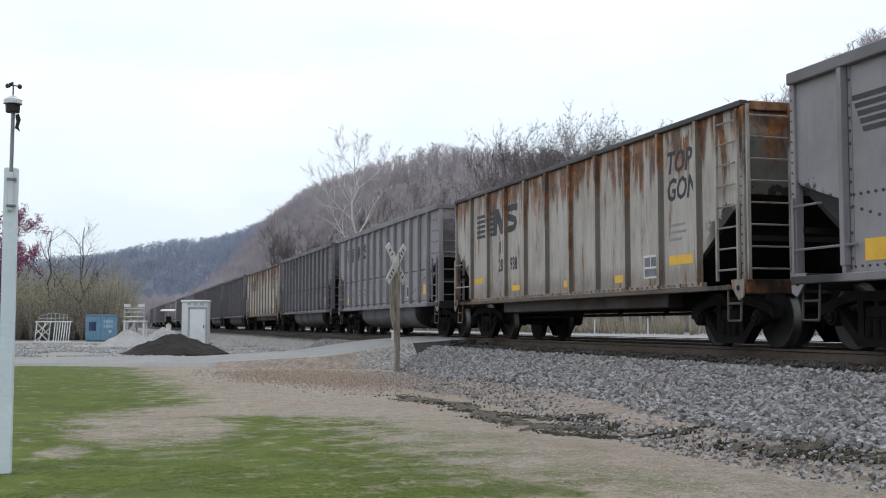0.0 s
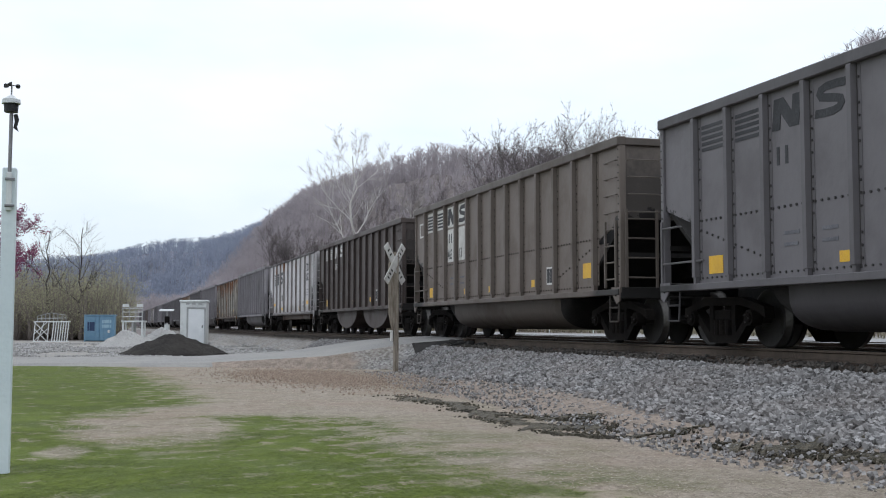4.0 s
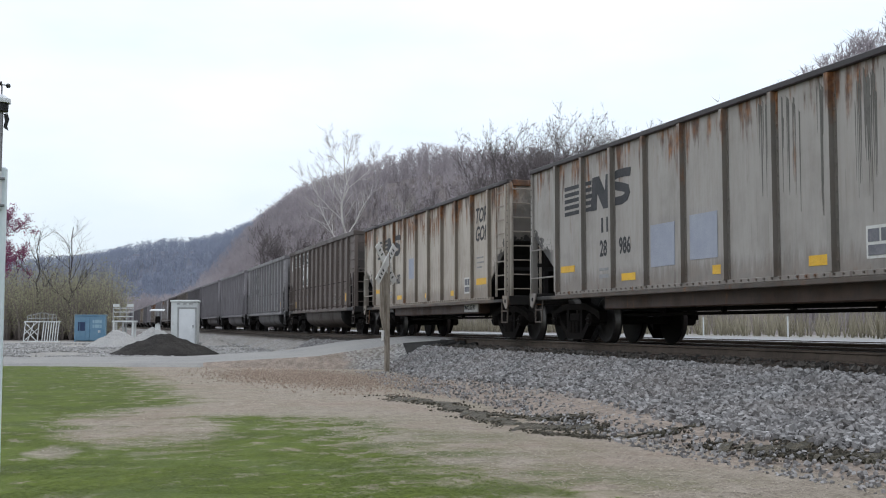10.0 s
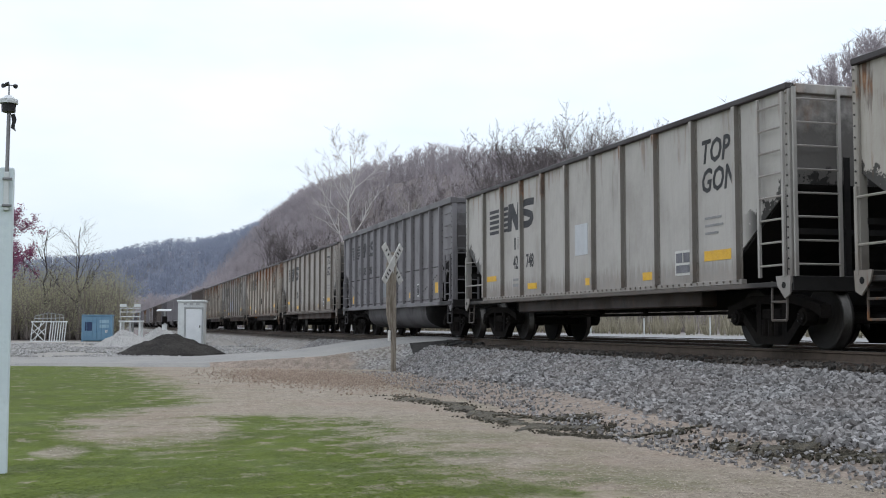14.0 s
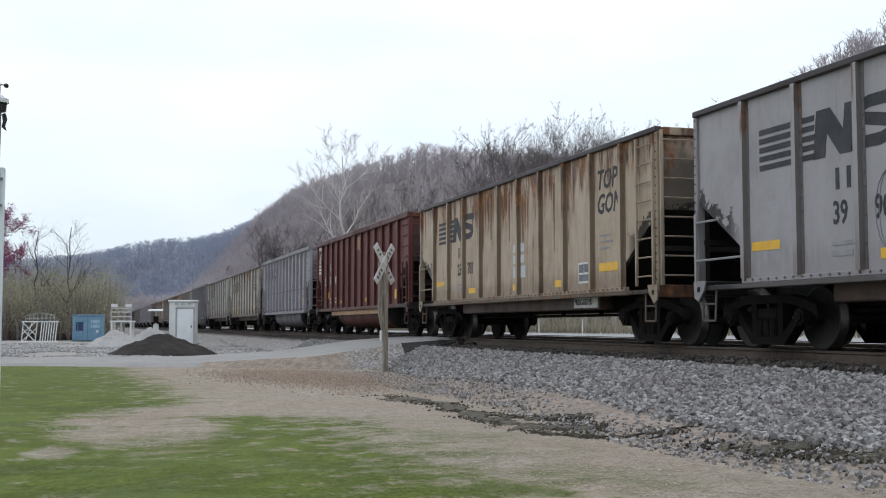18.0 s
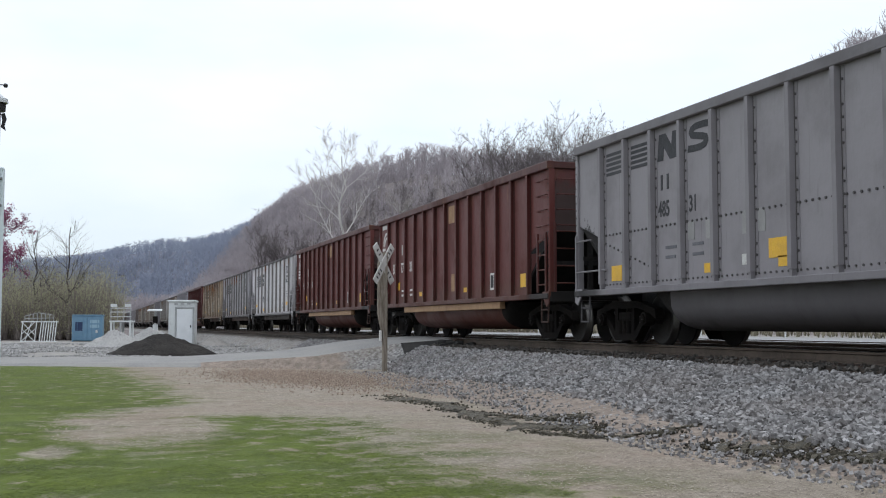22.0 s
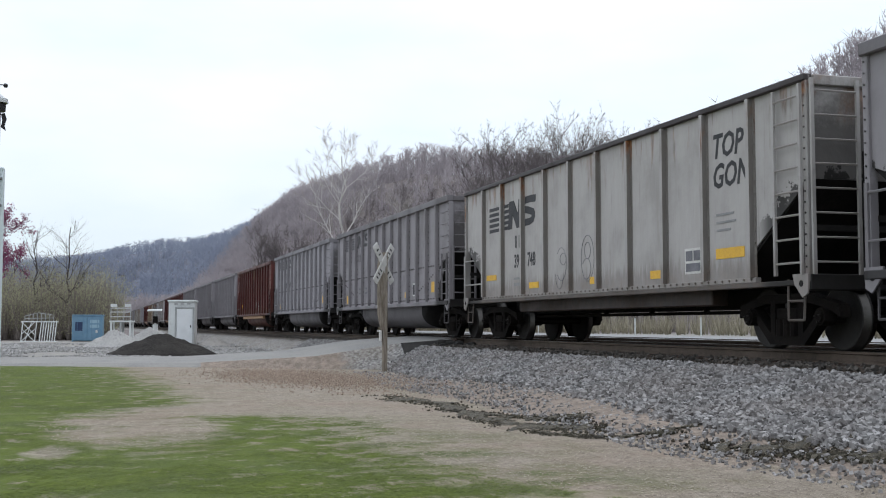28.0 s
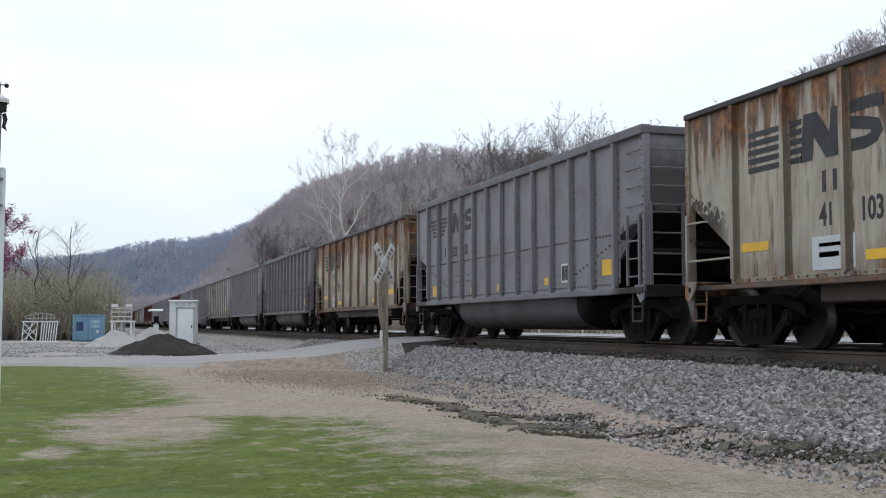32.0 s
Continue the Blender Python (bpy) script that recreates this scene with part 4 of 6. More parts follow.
# right-hand edge of the green lawn: distance along the track, x; and the bare patches in it: centre x, y, half sizes
EDGE = [(5.0, 3.0), (7.5, 2.9), (9.0, 2.75), (11.0, 2.9), (13.0, 3.05), (14.6, 3.2), (15.4, 2.2), (16.2, 1.1), (18.4, 1.35), (22.0, 1.25), (28.0, 0.95), (33.0, 0.7), (37.5, 0.3)]
BARE = [(0.50, 14.2, 0.78, 2.3), (-0.34, 11.5, 0.22, 0.5), (1.9, 16.6, 1.3, 1.1)]


def ground_material():
    k = Mat("lawn_and_gravel", 0.95, 0.0, 0.15)
    co = k.world_co()
    x, y = k.axis(co, 0), k.axis(co, 1)
    warp = k.noise(co, 0.35, 5, 0.6, 0.0, 1.0)
    fine = k.noise(co, 7.0, 5, 0.7, 0.25, 0.75)
    tuft = k.noise(co, 11.0, 5, 0.75, 0.3, 0.7)
    green = k.mix(k.noise(co, 1.7, 5, 0.6, 0.3, 0.7), (0.054, 0.079, 0.006), (0.097, 0.130, 0.011))
    green = k.mix(k.math("MULTIPLY", k.noise(co, 0.9, 5, 0.65, 0.44, 0.68), 0.85), green, (0.042, 0.060, 0.016))
    green = k.mix(k.math("MULTIPLY", tuft, 0.45), green, (0.055, 0.078, 0.018))
    long = k.world_co((1.0, 0.32, 1.0))
    green = k.mix(k.math("MULTIPLY", k.noise(long, 5.5, 6, 0.75, 0.42, 0.66), 0.42), green, (0.036, 0.050, 0.008))
    green = k.mix(k.math("MULTIPLY", k.noise(long, 9.0, 5, 0.75, 0.52, 0.72), 0.40), green, (0.150, 0.160, 0.050))
    dry = k.mix(k.noise(co, 3.1, 5, 0.65, 0.3, 0.7), (0.32, 0.272, 0.225), (0.185, 0.152, 0.124))
    dry = k.mix(k.math("MULTIPLY", tuft, 0.5), dry, (0.39, 0.345, 0.29))
    dry = k.mix(k.math("MULTIPLY", k.noise(long, 7.0, 6, 0.75, 0.45, 0.68), 0.55), dry, (0.150, 0.125, 0.088))
    dry = k.mix(k.math("MULTIPLY", k.noise(long, 15.0, 4, 0.8, 0.52, 0.70), 0.45), dry, (0.46, 0.42, 0.355))
    # edge of the green, read off along the track
    ramp = k.n.new("ShaderNodeValToRGB")
    els = ramp.color_ramp.elements
    while len(els) < len(EDGE):
        els.new(0.5)
    for el, (ey, ex) in zip(els, EDGE):
        el.position, el.color = (ey - 5) / 35, (ex / 5, ex / 5, ex / 5, 1)
    k.l.new(k.math("DIVIDE", k.math("SUBTRACT", y, 5.0), 35.0), ramp.inputs["Fac"])
    edge = k.math("MULTIPLY", ramp.outputs["Color"], 5.0)
    fray = k.math("MULTIPLY", k.math("SUBTRACT", k.noise(co, 1.1, 7, 0.7, 0.0, 1.0), 0.5), 2.6)
    f = k.span(k.math("ADD", k.math("SUBTRACT", x, edge), fray), 0.75, -0.45)
    for cx, cy, a, b in BARE:
        u = k.math("POWER", k.math("ABSOLUTE", k.math("DIVIDE", k.math("SUBTRACT", x, cx), a)), 2.0)
        v = k.math("POWER", k.math("ABSOLUTE", k.math("DIVIDE", k.math("SUBTRACT", y, cy), b)), 2.0)
        f = k.math("MULTIPLY", f, k.span(k.math("ADD", k.math("ADD", u, v), k.math("MULTIPLY", fray, 1.7)), 0.2, 1.9))
    thin = k.span(k.math("ADD", x, k.math("MULTIPLY", y, 0.10)), 1.6, 4.4, 0.0, 0.13)
    cover = k.span(k.math("SUBTRACT", k.noise(co, 2.3, 7, 0.75, 0.0, 1.0), thin), 0.25, 0.46)
    f = k.math("MULTIPLY", f, k.span(cover, 0.0, 1.0, 0.28, 0.97))
    # thin green coming up through the straw beside the lawn
    late = k.math("MULTIPLY", k.span(k.math("SUBTRACT", x, edge), 2.4, 0.3), k.noise(co, 0.9, 6, 0.7, 0.40, 0.62))
    f = k.math("MAXIMUM", f, k.math("MULTIPLY", late, k.span(y, 14.5, 10.5, 0.15, 0.85)))
    speck = k.noise(co, 34.0, 3, 0.8, 0.35, 0.65)
    dry = k.mix(k.math("MULTIPLY", speck, 0.45), k.mix(0.2, dry, (0.10, 0.085, 0.06)), k.mix(0.5, dry, (0.52, 0.46, 0.40)))
    dry = k.mix(k.math("MULTIPLY", k.noise(co, 0.5, 5, 0.65, 0.42, 0.70), 0.55), dry, (0.275, 0.20, 0.165))
    dry = k.mix(k.math("MULTIPLY", k.noise(k.world_co((1, 1, 1)), 1.6, 6, 0.7, 0.50, 0.68), 0.5), dry, (0.17, 0.155, 0.095))
    green = k.mix(k.math("MULTIPLY", speck, 0.35), green, (0.140, 0.175, 0.05))
    grass = k.mix(f, dry, green)
    gravel = k.mix(k.noise(co, 12, 4, 0.7), (0.19, 0.183, 0.178), (0.27, 0.262, 0.258))
    gravel = k.mix(k.noise(co, 0.6, 3), gravel, (0.28, 0.265, 0.24))
    lot = k.span(k.math("ADD", y, k.math("MULTIPLY", k.math("SUBTRACT", warp, 0.5), 2.0)), 36.8, 37.8)
    c = k.mix(lot, grass, gravel)
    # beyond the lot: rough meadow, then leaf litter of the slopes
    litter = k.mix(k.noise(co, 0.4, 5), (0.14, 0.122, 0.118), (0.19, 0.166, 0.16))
    # with distance the litter shifts to blue-gray, haze put into its colour
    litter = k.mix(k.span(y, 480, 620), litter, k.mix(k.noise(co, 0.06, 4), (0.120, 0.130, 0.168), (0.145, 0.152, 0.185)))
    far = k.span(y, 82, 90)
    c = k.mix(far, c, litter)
    east = k.span(x, 44, 47)
    c = k.mix(east, c, litter)
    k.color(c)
    k.bump(fine, 0.6, 0.04)
    return k.m


def build_ground():
    xs = axis_steps(-900, 900, -14, 20, 1.0, 1.12)
    ys = axis_steps(-500, 1700, -10, 60, 1.0, 1.10)
    verts = [(x, y, ground_z(x, y)) for y in ys for x in xs]
    n = len(xs)
    faces = [(j * n + i, j * n + i + 1, (j + 1) * n + i + 1, (j + 1) * n + i) for j in range(len(ys) - 1) for i in range(n - 1)]
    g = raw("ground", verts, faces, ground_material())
    g.data.polygons.foreach_set("use_smooth", [True] * len(faces))
    return tagged(g, "mown green lawn with dry patches beside a gravel lot", "ground", kind="structure")


build_ground()


# ---------------- track ----------------
def ballast_material():
    k = Mat("gray_ballast", 0.9, 0, 0.2)
    co = k.world_co()
    v = k.voronoi(co, 17.0, "Color")
    shade = k.axis(v, 0)
    c = k.mix(shade, (0.12, 0.115, 0.113), (0.36, 0.35, 0.34))
    c = k.mix(k.noise(co, 0.8, 4), c, k.mix(0.45, c, (0.20, 0.165, 0.13)))
    dirt = k.mix(k.noise(co, 5, 5, 0.7), (0.30, 0.245, 0.205), (0.17, 0.140, 0.118))
    c = k.mix(k.span(k.math("ADD", k.axis(co, 0), k.noise(co, 0.9, 5, 0.65, 0.0, 1.0)), 6.95, 7.45), dirt, c)
    oil = k.mix(k.noise(co, 9, 4), (0.028, 0.022, 0.018), (0.065, 0.05, 0.04))
    c = k.mix(k.span(k.math("ADD", k.axis(co, 0), k.math("MULTIPLY", k.noise(co, 2.0, 4), 0.2)), 8.45, 8.75), c, oil)
    k.color(c)
    k.bump(k.voronoi(co, 17.0), 0.9, 0.04)
    return k.m


M_BALLAST = ballast_material()


def toe_pull(y):
    """How far the near shoulder is drawn in towards the track, 0 to 0.6, by the crossing."""
    q = np.clip((np.asarray(y, float) - 19.0) / 8.0, 0, 1)
    return 0.60 * q * q * (3 - 2 * q)


def build_ballast():
    """The ballast bed, toe to toe, over both tracks."""
    prof = [(5.35, -0.06), (6.2, 0.12), (7.4, 0.34), (8.6, 0.60), (9.2, 0.665), (10.67, 0.655), (12.2, 0.665), (13.2, 0.60), (14.2, 0.66), (17.4, 0.66), (18.6, 0.5), (20.2, 0.30)]
    ys = axis_steps(-220, 1000, -4, 60, 1.0, 1.15)
    verts = []
    for y in ys:
        for i, (x, z) in enumerate(prof):
            w = noise.noise((y * 0.25, i * 1.7, 5))
            if x < 8.6:
                x = 8.6 - (8.6 - x) * (1 - float(toe_pull(y)))
            verts.append((x + (0.35 * w if i < 4 and y < 24 else 0), y, z + (0.03 * w if i else 0)))
    n = len(prof)
    faces = [(j * n + i, j * n + i + 1, (j + 1) * n + i + 1, (j + 1) * n + i) for j in range(len(ys) - 1) for i in range(n - 1)]
    b = raw("ballast_bed", verts, faces, M_BALLAST)
    return tagged(b, "gray crushed stone ballast shoulder under the railway track", "ballast", kind="structure")


build_ballast()


def rail(x, y0, y1):
    bm = B()
    z = RAIL_Z
    prism(bm, [(x - 0.075, z - 0.17), (x + 0.075, z - 0.17), (x + 0.07, z - 0.155), (x + 0.012, z - 0.14), (x + 0.010, z - 0.05), (x + 0.036, z - 0.038), (x + 0.036, z - 0.006),
               (x - 0.036, z - 0.006), (x - 0.036, z - 0.038), (x - 0.010, z - 0.05), (x - 0.012, z - 0.14), (x - 0.07, z - 0.155)], 1, y0, y1)
    r = part("rail", bm, M_RAIL)
    bm = B()
    prism(bm, [(x - 0.036, z - 0.006), (x + 0.036, z - 0.006), (x + 0.030, z), (x - 0.030, z)], 1, y0, y1)
    part("rail_head", bm, M_RAILTOP, r)
    return tagged(r, "rusty steel rail with a polished head", "rail", "rails of the tracks", "structure")


for tx in (TRACK_X, TRACK_X + 4.6):
    for g in (-0.755, 0.755):
        rail(tx + g, -150, 760)

bm = B()
box(bm, -1.3, 1.3, -0.115, 0.115, -0.2, 0.02, 0.012)
track = tagged(new("railway_track", None), "dark creosoted wooden ties bedded in ballast", "railway track", kind="structure")
tie = part("tie", bm, M_TIE, track)
tie.location = (TRACK_X, -3.9, RAIL_Z - 0.19)
for i in range(1, 150):
    share(tie, pose(TRACK_X, -3.9 + 0.53 * i, RAIL_Z - 0.19, 0, 0, random.uniform(-0.6, 0.6)))
for i in range(0, 90):
    share(tie, pose(TRACK_X + 4.6, -3.9 + 0.53 * i, RAIL_Z - 0.19))


# ---------------- loose ballast stones ----------------
def stone_field(name, n, place, size, material, seed, label, category):
    """Many broken stones joined into one mesh; place(rng) gives x, y, z."""
    rng = np.random.default_rng(seed)
    base = np.array([(x, y, z) for x in (-1, 1) for y in (-1, 1) for z in (-1, 1)], float)
    tri = np.array([(0, 1, 3, 2), (4, 6, 7, 5), (0, 4, 5, 1), (2, 3, 7, 6), (0, 2, 6, 4), (1, 5, 7, 3)])
    pts = place(rng, n)
    n = len(pts)
    s = rng.uniform(size[0], size[1], n) * 0.5
    v = base[None] * rng.uniform(0.45, 1.0, (n, 8, 3)) * s[:, None, None] * rng.uniform(0.6, 1.25, (n, 1, 3))
    a, b, c = rng.uniform(0, 6.28, (3, n))
    ca, sa, cb, sb = np.cos(a), np.sin(a), np.cos(b), np.sin(b)
    x, y, z = v[..., 0], v[..., 1], v[..., 2]
    x, y = x * ca[:, None] - y * sa[:, None], x * sa[:, None] + y * ca[:, None]
    y, z = y * cb[:, None] - z * sb[:, None], y * sb[:, None] + z * cb[:, None]
    v = np.stack((x, y, z), -1) + pts[:, None, :]
    f = (tri[None] + (np.arange(n) * 8)[:, None, None]).reshape(-1, 4)
    o = bulk(name, v.reshape(-1, 3), f, material)
    return tagged(o, label, category, kind="stuff")


def stone_material(name, lo, hi, warm, shift=0.25):
    k = Mat(name, 0.85, 0, 0.25)
    g = k.n.new("ShaderNodeNewGeometry")
    r = g.outputs["Random Per Island"]
    c = k.mix(r, lo, hi)
    co = k.world_co()
    c = k.mix(k.math("MULTIPLY", k.noise(co, 0.9, 4), shift), c, warm)
    c = k.mix(k.math("MULTIPLY", k.noise(co, 30, 3), 0.35), c, k.mix(0.5, c, (0.06, 0.06, 0.06)))
    k.color(c)
    return k.m


SHOULDER = [(5.2, -0.04), (6.2, 0.12), (7.4, 0.34), (8.6, 0.60), (9.2, 0.665), (13, 0.66)]


def shoulder_z(x, y=0.0):
    x = np.where(np.asarray(x) < 8.6, 8.6 - (8.6 - np.asarray(x)) / (1 - toe_pull(y)), x)
    return np.interp(x, [p[0] for p in SHOULDER], [p[1] for p in SHOULDER])


def near_shoulder(rng, n):
    y = 5.0 + 42.0 * rng.uniform(0, 1, n) ** 1.6
    u = rng.uniform(0, 1, n)
    x = 8.62 + rng.normal(0, 0.05, n) - (1.75 * u + 0.42 * u ** 5 - 0.25 * np.sin(y * 0.45) * u) * (1 - 0.75 * toe_pull(y))
    keep = (x < 9.0) & ((y < 30.2) | (y > 37.5))
    x, y = x[keep], y[keep]
    return np.stack((x, y, shoulder_z(x, y) + rng.uniform(-0.01, 0.035, len(x))), -1)


M_STONE = stone_material("broken_gray_limestone", (0.085, 0.083, 0.084), (0.38, 0.372, 0.372), (0.22, 0.175, 0.15))
stone_field("ballast_stones", 56000, near_shoulder, (0.040, 0.078), M_STONE, 3, "loose gray crushed stones of the ballast shoulder", "ballast stones")


def crib(rng, n):
    y = 4.0 + 60 * rng.uniform(0, 1, n) ** 1.5
    x = rng.uniform(8.72, 12.3, n)
    keep = (y < 30.2) | (y > 37.5)
    x, y = x[keep], y[keep]
    return np.stack((x, y, 0.665 + rng.uniform(-0.02, 0.02, len(x))), -1)


M_DARKSTONE = stone_material("oily_dark_ballast", (0.03, 0.028, 0.026), (0.10, 0.09, 0.08), (0.06, 0.045, 0.035))
stone_field("track_stones", 9000, crib, (0.04, 0.08), M_DARKSTONE, 4, "dark oily stones between the ties", "ballast stones")


def toe_scatter(rng, n):
    y = 5.0 + 24.0 * rng.uniform(0, 1, n) ** 1.4
    x = 6.85 - 1.5 * rng.uniform(0, 1, n) ** 0.85 + 0.25 * np.sin(y * 0.45) + 1.6 * toe_pull(y)
    return np.stack((x, y, np.maximum(shoulder_z(x, y), 0) + rng.uniform(-0.005, 0.012, n)), -1)


stone_field("toe_stones", 4200, toe_scatter, (0.018, 0.05), M_STONE, 8, "scattered small stones at the ballast toe", "ballast stones")


# dark strips of wet mud, coal and turf along the toe of the ballast: x, y points and spread
STRIPS = [([(4.72, 18.8), (5.15, 16.8), (4.85, 14.2), (4.95, 12.7), (5.6, 12.2)], 0.17, 0.24), ([(4.95, 15.2), (5.3, 13.8), (5.9, 13.2)], 0.10, 0.12), ([(4.75, 12.0), (5.15, 11.35), (5.7, 11.15), (6.3, 11.0)], 0.04, 0.14),
          ([(5.7, 9.7), (5.85, 9.2), (6.2, 9.0)], 0.12, 0.07), ([(5.9, 8.5), (6.2, 8.0), (6.6, 7.6)], 0.06, 0.05), ([(6.3, 9.3), (6.7, 8.7)], 0.08, 0.02)]


def toe_patch(rng, n):
    out = []
    for pts, spread, share_of in STRIPS:
        m = int(n * share_of)
        q = rng.uniform(0, len(pts) - 1, m)
        keep = np.sin(q * 9.0 + spread * 40) + 0.7 * np.sin(q * 23.0) + rng.normal(0, 0.5, m) > -0.55
        q = q[keep]
        wob = 0.06 * np.sin(q * 14)
        x = np.interp(q, range(len(pts)), [p[0] for p in pts]) + rng.normal(0, spread, len(q)) + wob
        y = np.interp(q, range(len(pts)), [p[1] for p in pts]) + rng.normal(0, spread * 2.6, len(q))
        clump = np.array([noise.noise((a * 2.2, b * 1.1, 3.0)) for a, b in zip(x, y)]) > -0.08
        x, y = x[clump], y[clump]
        out.append(np.stack((x, y, np.maximum(shoulder_z(x), 0.0) + rng.uniform(-0.012, 0.008, len(x))), -1))
    return np.concatenate(out)


M_MUD = stone_material("dark_toe_mud", (0.014, 0.012, 0.011), (0.075, 0.060, 0.045), (0.045, 0.045, 0.02), 0.45)
stone_field("toe_clods", 22000, toe_patch, (0.014, 0.040), M_MUD, 5, "dark clods of mud and coal along the ballast toe", "mud clods")


def mud_strips():
    """Thin ragged crusts of mud under the clods, hugging the toe."""
    rng = np.random.default_rng(15)
    v, f = [], []
    for pts, spread, _ in STRIPS:
        n = 46 * (len(pts) - 1)
        q = np.linspace(0, len(pts) - 1, n)
        x = np.interp(q, range(len(pts)), [p[0] for p in pts]) + 0.06 * np.sin(q * 14)
        y = np.interp(q, range(len(pts)), [p[1] for p in pts])
        o = len(v)
        for i in range(n):
            w = spread * max(0.0, 0.75 + 1.6 * noise.noise((q[i] * 4.0, spread * 50, 2)) + rng.normal(0, 0.35))
            for e in (-1, -0.45, 0.45, 1):
                a = x[i] + e * w * (1 + rng.normal(0, 0.15))
                v.append((a, y[i] + e * w * 1.3 + rng.normal(0, 0.02), max(float(shoulder_z(a)), 0.0) + (0.018 if abs(e) < 0.6 else -0.004) + rng.uniform(0, 0.008)))
        for i in range(n - 1):
            f += [(o + i * 4 + j, o + i * 4 + j + 1, o + i * 4 + j + 5, o + i * 4 + j + 4) for j in range(3)]
    k = Mat("wet_dark_mud", 0.7, 0, 0.3)
    co = k.world_co()
    k.color(k.mix(k.noise(co, 14, 5, 0.7), (0.028, 0.026, 0.018), (0.105, 0.088, 0.062)))
    k.bump(k.noise(co, 30, 4), 0.8, 0.02)
    return tagged(raw("mud_crust", v, f, k.m), "dark muddy crust along the toe of the ballast", "mud", kind="structure")


mud_strips()


def leaf_drift(rng, n):
    y = rng.normal(26.0, 2.6, n)
    x = 4.75 + 0.10 * (25 - y) + rng.normal(0, 0.9, n)
    return np.stack((x, y, np.maximum(shoulder_z(x, y), 0) + rng.uniform(0.0, 0.04, n)), -1)


M_LEAF = stone_material("fallen_brown_leaves", (0.24, 0.18, 0.14), (0.42, 0.34, 0.275), (0.31, 0.225, 0.18), 0.35)
stone_field("leaf_drift", 9000, leaf_drift, (0.012, 0.034), M_LEAF, 6, "drift of dry brown fallen leaves near the crossing", "fallen leaves")


# ---------------- grass blades ----------------
def blades(name, n, rng_seed, inside, hgt, material, label):
    rng = np.random.default_rng(rng_seed)
    y = 5.5 + 29 * rng.uniform(0, 1, n) ** 1.6
    x = rng.uniform(-0.14, 0.95, n) * y - 0.5
    keep = np.array([inside(a, b) for a, b in zip(x, y)])
    x, y = x[keep], y[keep]
    n = len(x)
    h = rng.uniform(hgt[0], hgt[1], n)
    a = rng.uniform(0, 6.28, n)
    w = 0.002 + 0.0004 * y
    ln = rng.uniform(0.015, 0.045, n) * (1 + 0.03 * y)
    base = rng.uniform(0.003, 0.006, n)
    ux, uy = np.cos(a), np.sin(a)
    p0 = np.stack((x - w * uy, y + w * ux, base), -1)
    p1 = np.stack((x + w * uy, y - w * ux, base), -1)
    p2 = np.stack((x + ln * ux, y + ln * uy, base + h), -1)
    v = np.stack((p0, p1, p2), 1).reshape(-1, 3)
    f = np.arange(3 * n).reshape(-1, 3)
    return tagged(bulk(name, v, f, material), label, "grass", kind="stuff")


def lawn_value(x, y):
    """Above zero where the lawn is green."""
    v = noise.noise((x * 0.30, y * 0.22, 1.5)) * 1.0 + noise.noise((x * 1.1, y * 0.8, 4.0)) * 0.45
    return v


def is_green(x, y):
    v = 0.9 * lawn_value(x * 1.6, y * 1.6)
    if x + v > np.interp(y, [e[0] for e in EDGE], [e[1] for e in EDGE]) + 0.1:
        return False
    return all(((x - cx) / a) ** 2 + ((y - cy) / b) ** 2 + 1.2 * v > 1.3 for cx, cy, a, b in BARE)


def blade_material(name, lo, hi):
    k = Mat(name, 0.9, 0, 0.15)
    g = k.n.new("ShaderNodeNewGeometry")
    k.color(k.mix(g.outputs["Random Per Island"], lo, hi))
    return k.m


M_GREENBLADE = blade_material("green_grass_blades", (0.042, 0.062, 0.006), (0.124, 0.158, 0.026))
M_DRYBLADE = blade_material("dry_grass_blades", (0.11, 0.09, 0.068), (0.44, 0.385, 0.32))
blades("lawn_grass", 220000, 11, lambda x, y: is_green(x, y) and lawn_value(x * 4, y * 4 + 9) > -0.15, (0.0, 0.004), M_GREENBLADE, "short bright green mown lawn grass")
blades("dry_grass", 190000, 12, lambda x, y: x < 6.6 and not is_green(x, y), (0.0, 0.004), M_DRYBLADE, "short dry straw-coloured grass beside the lawn")


# ---------------- road and crossing ----------------
M_DARKCHUNK = simple("broken_black_asphalt", (0.012, 0.012, 0.012), (0.04, 0.038, 0.036), 6, 0.9)


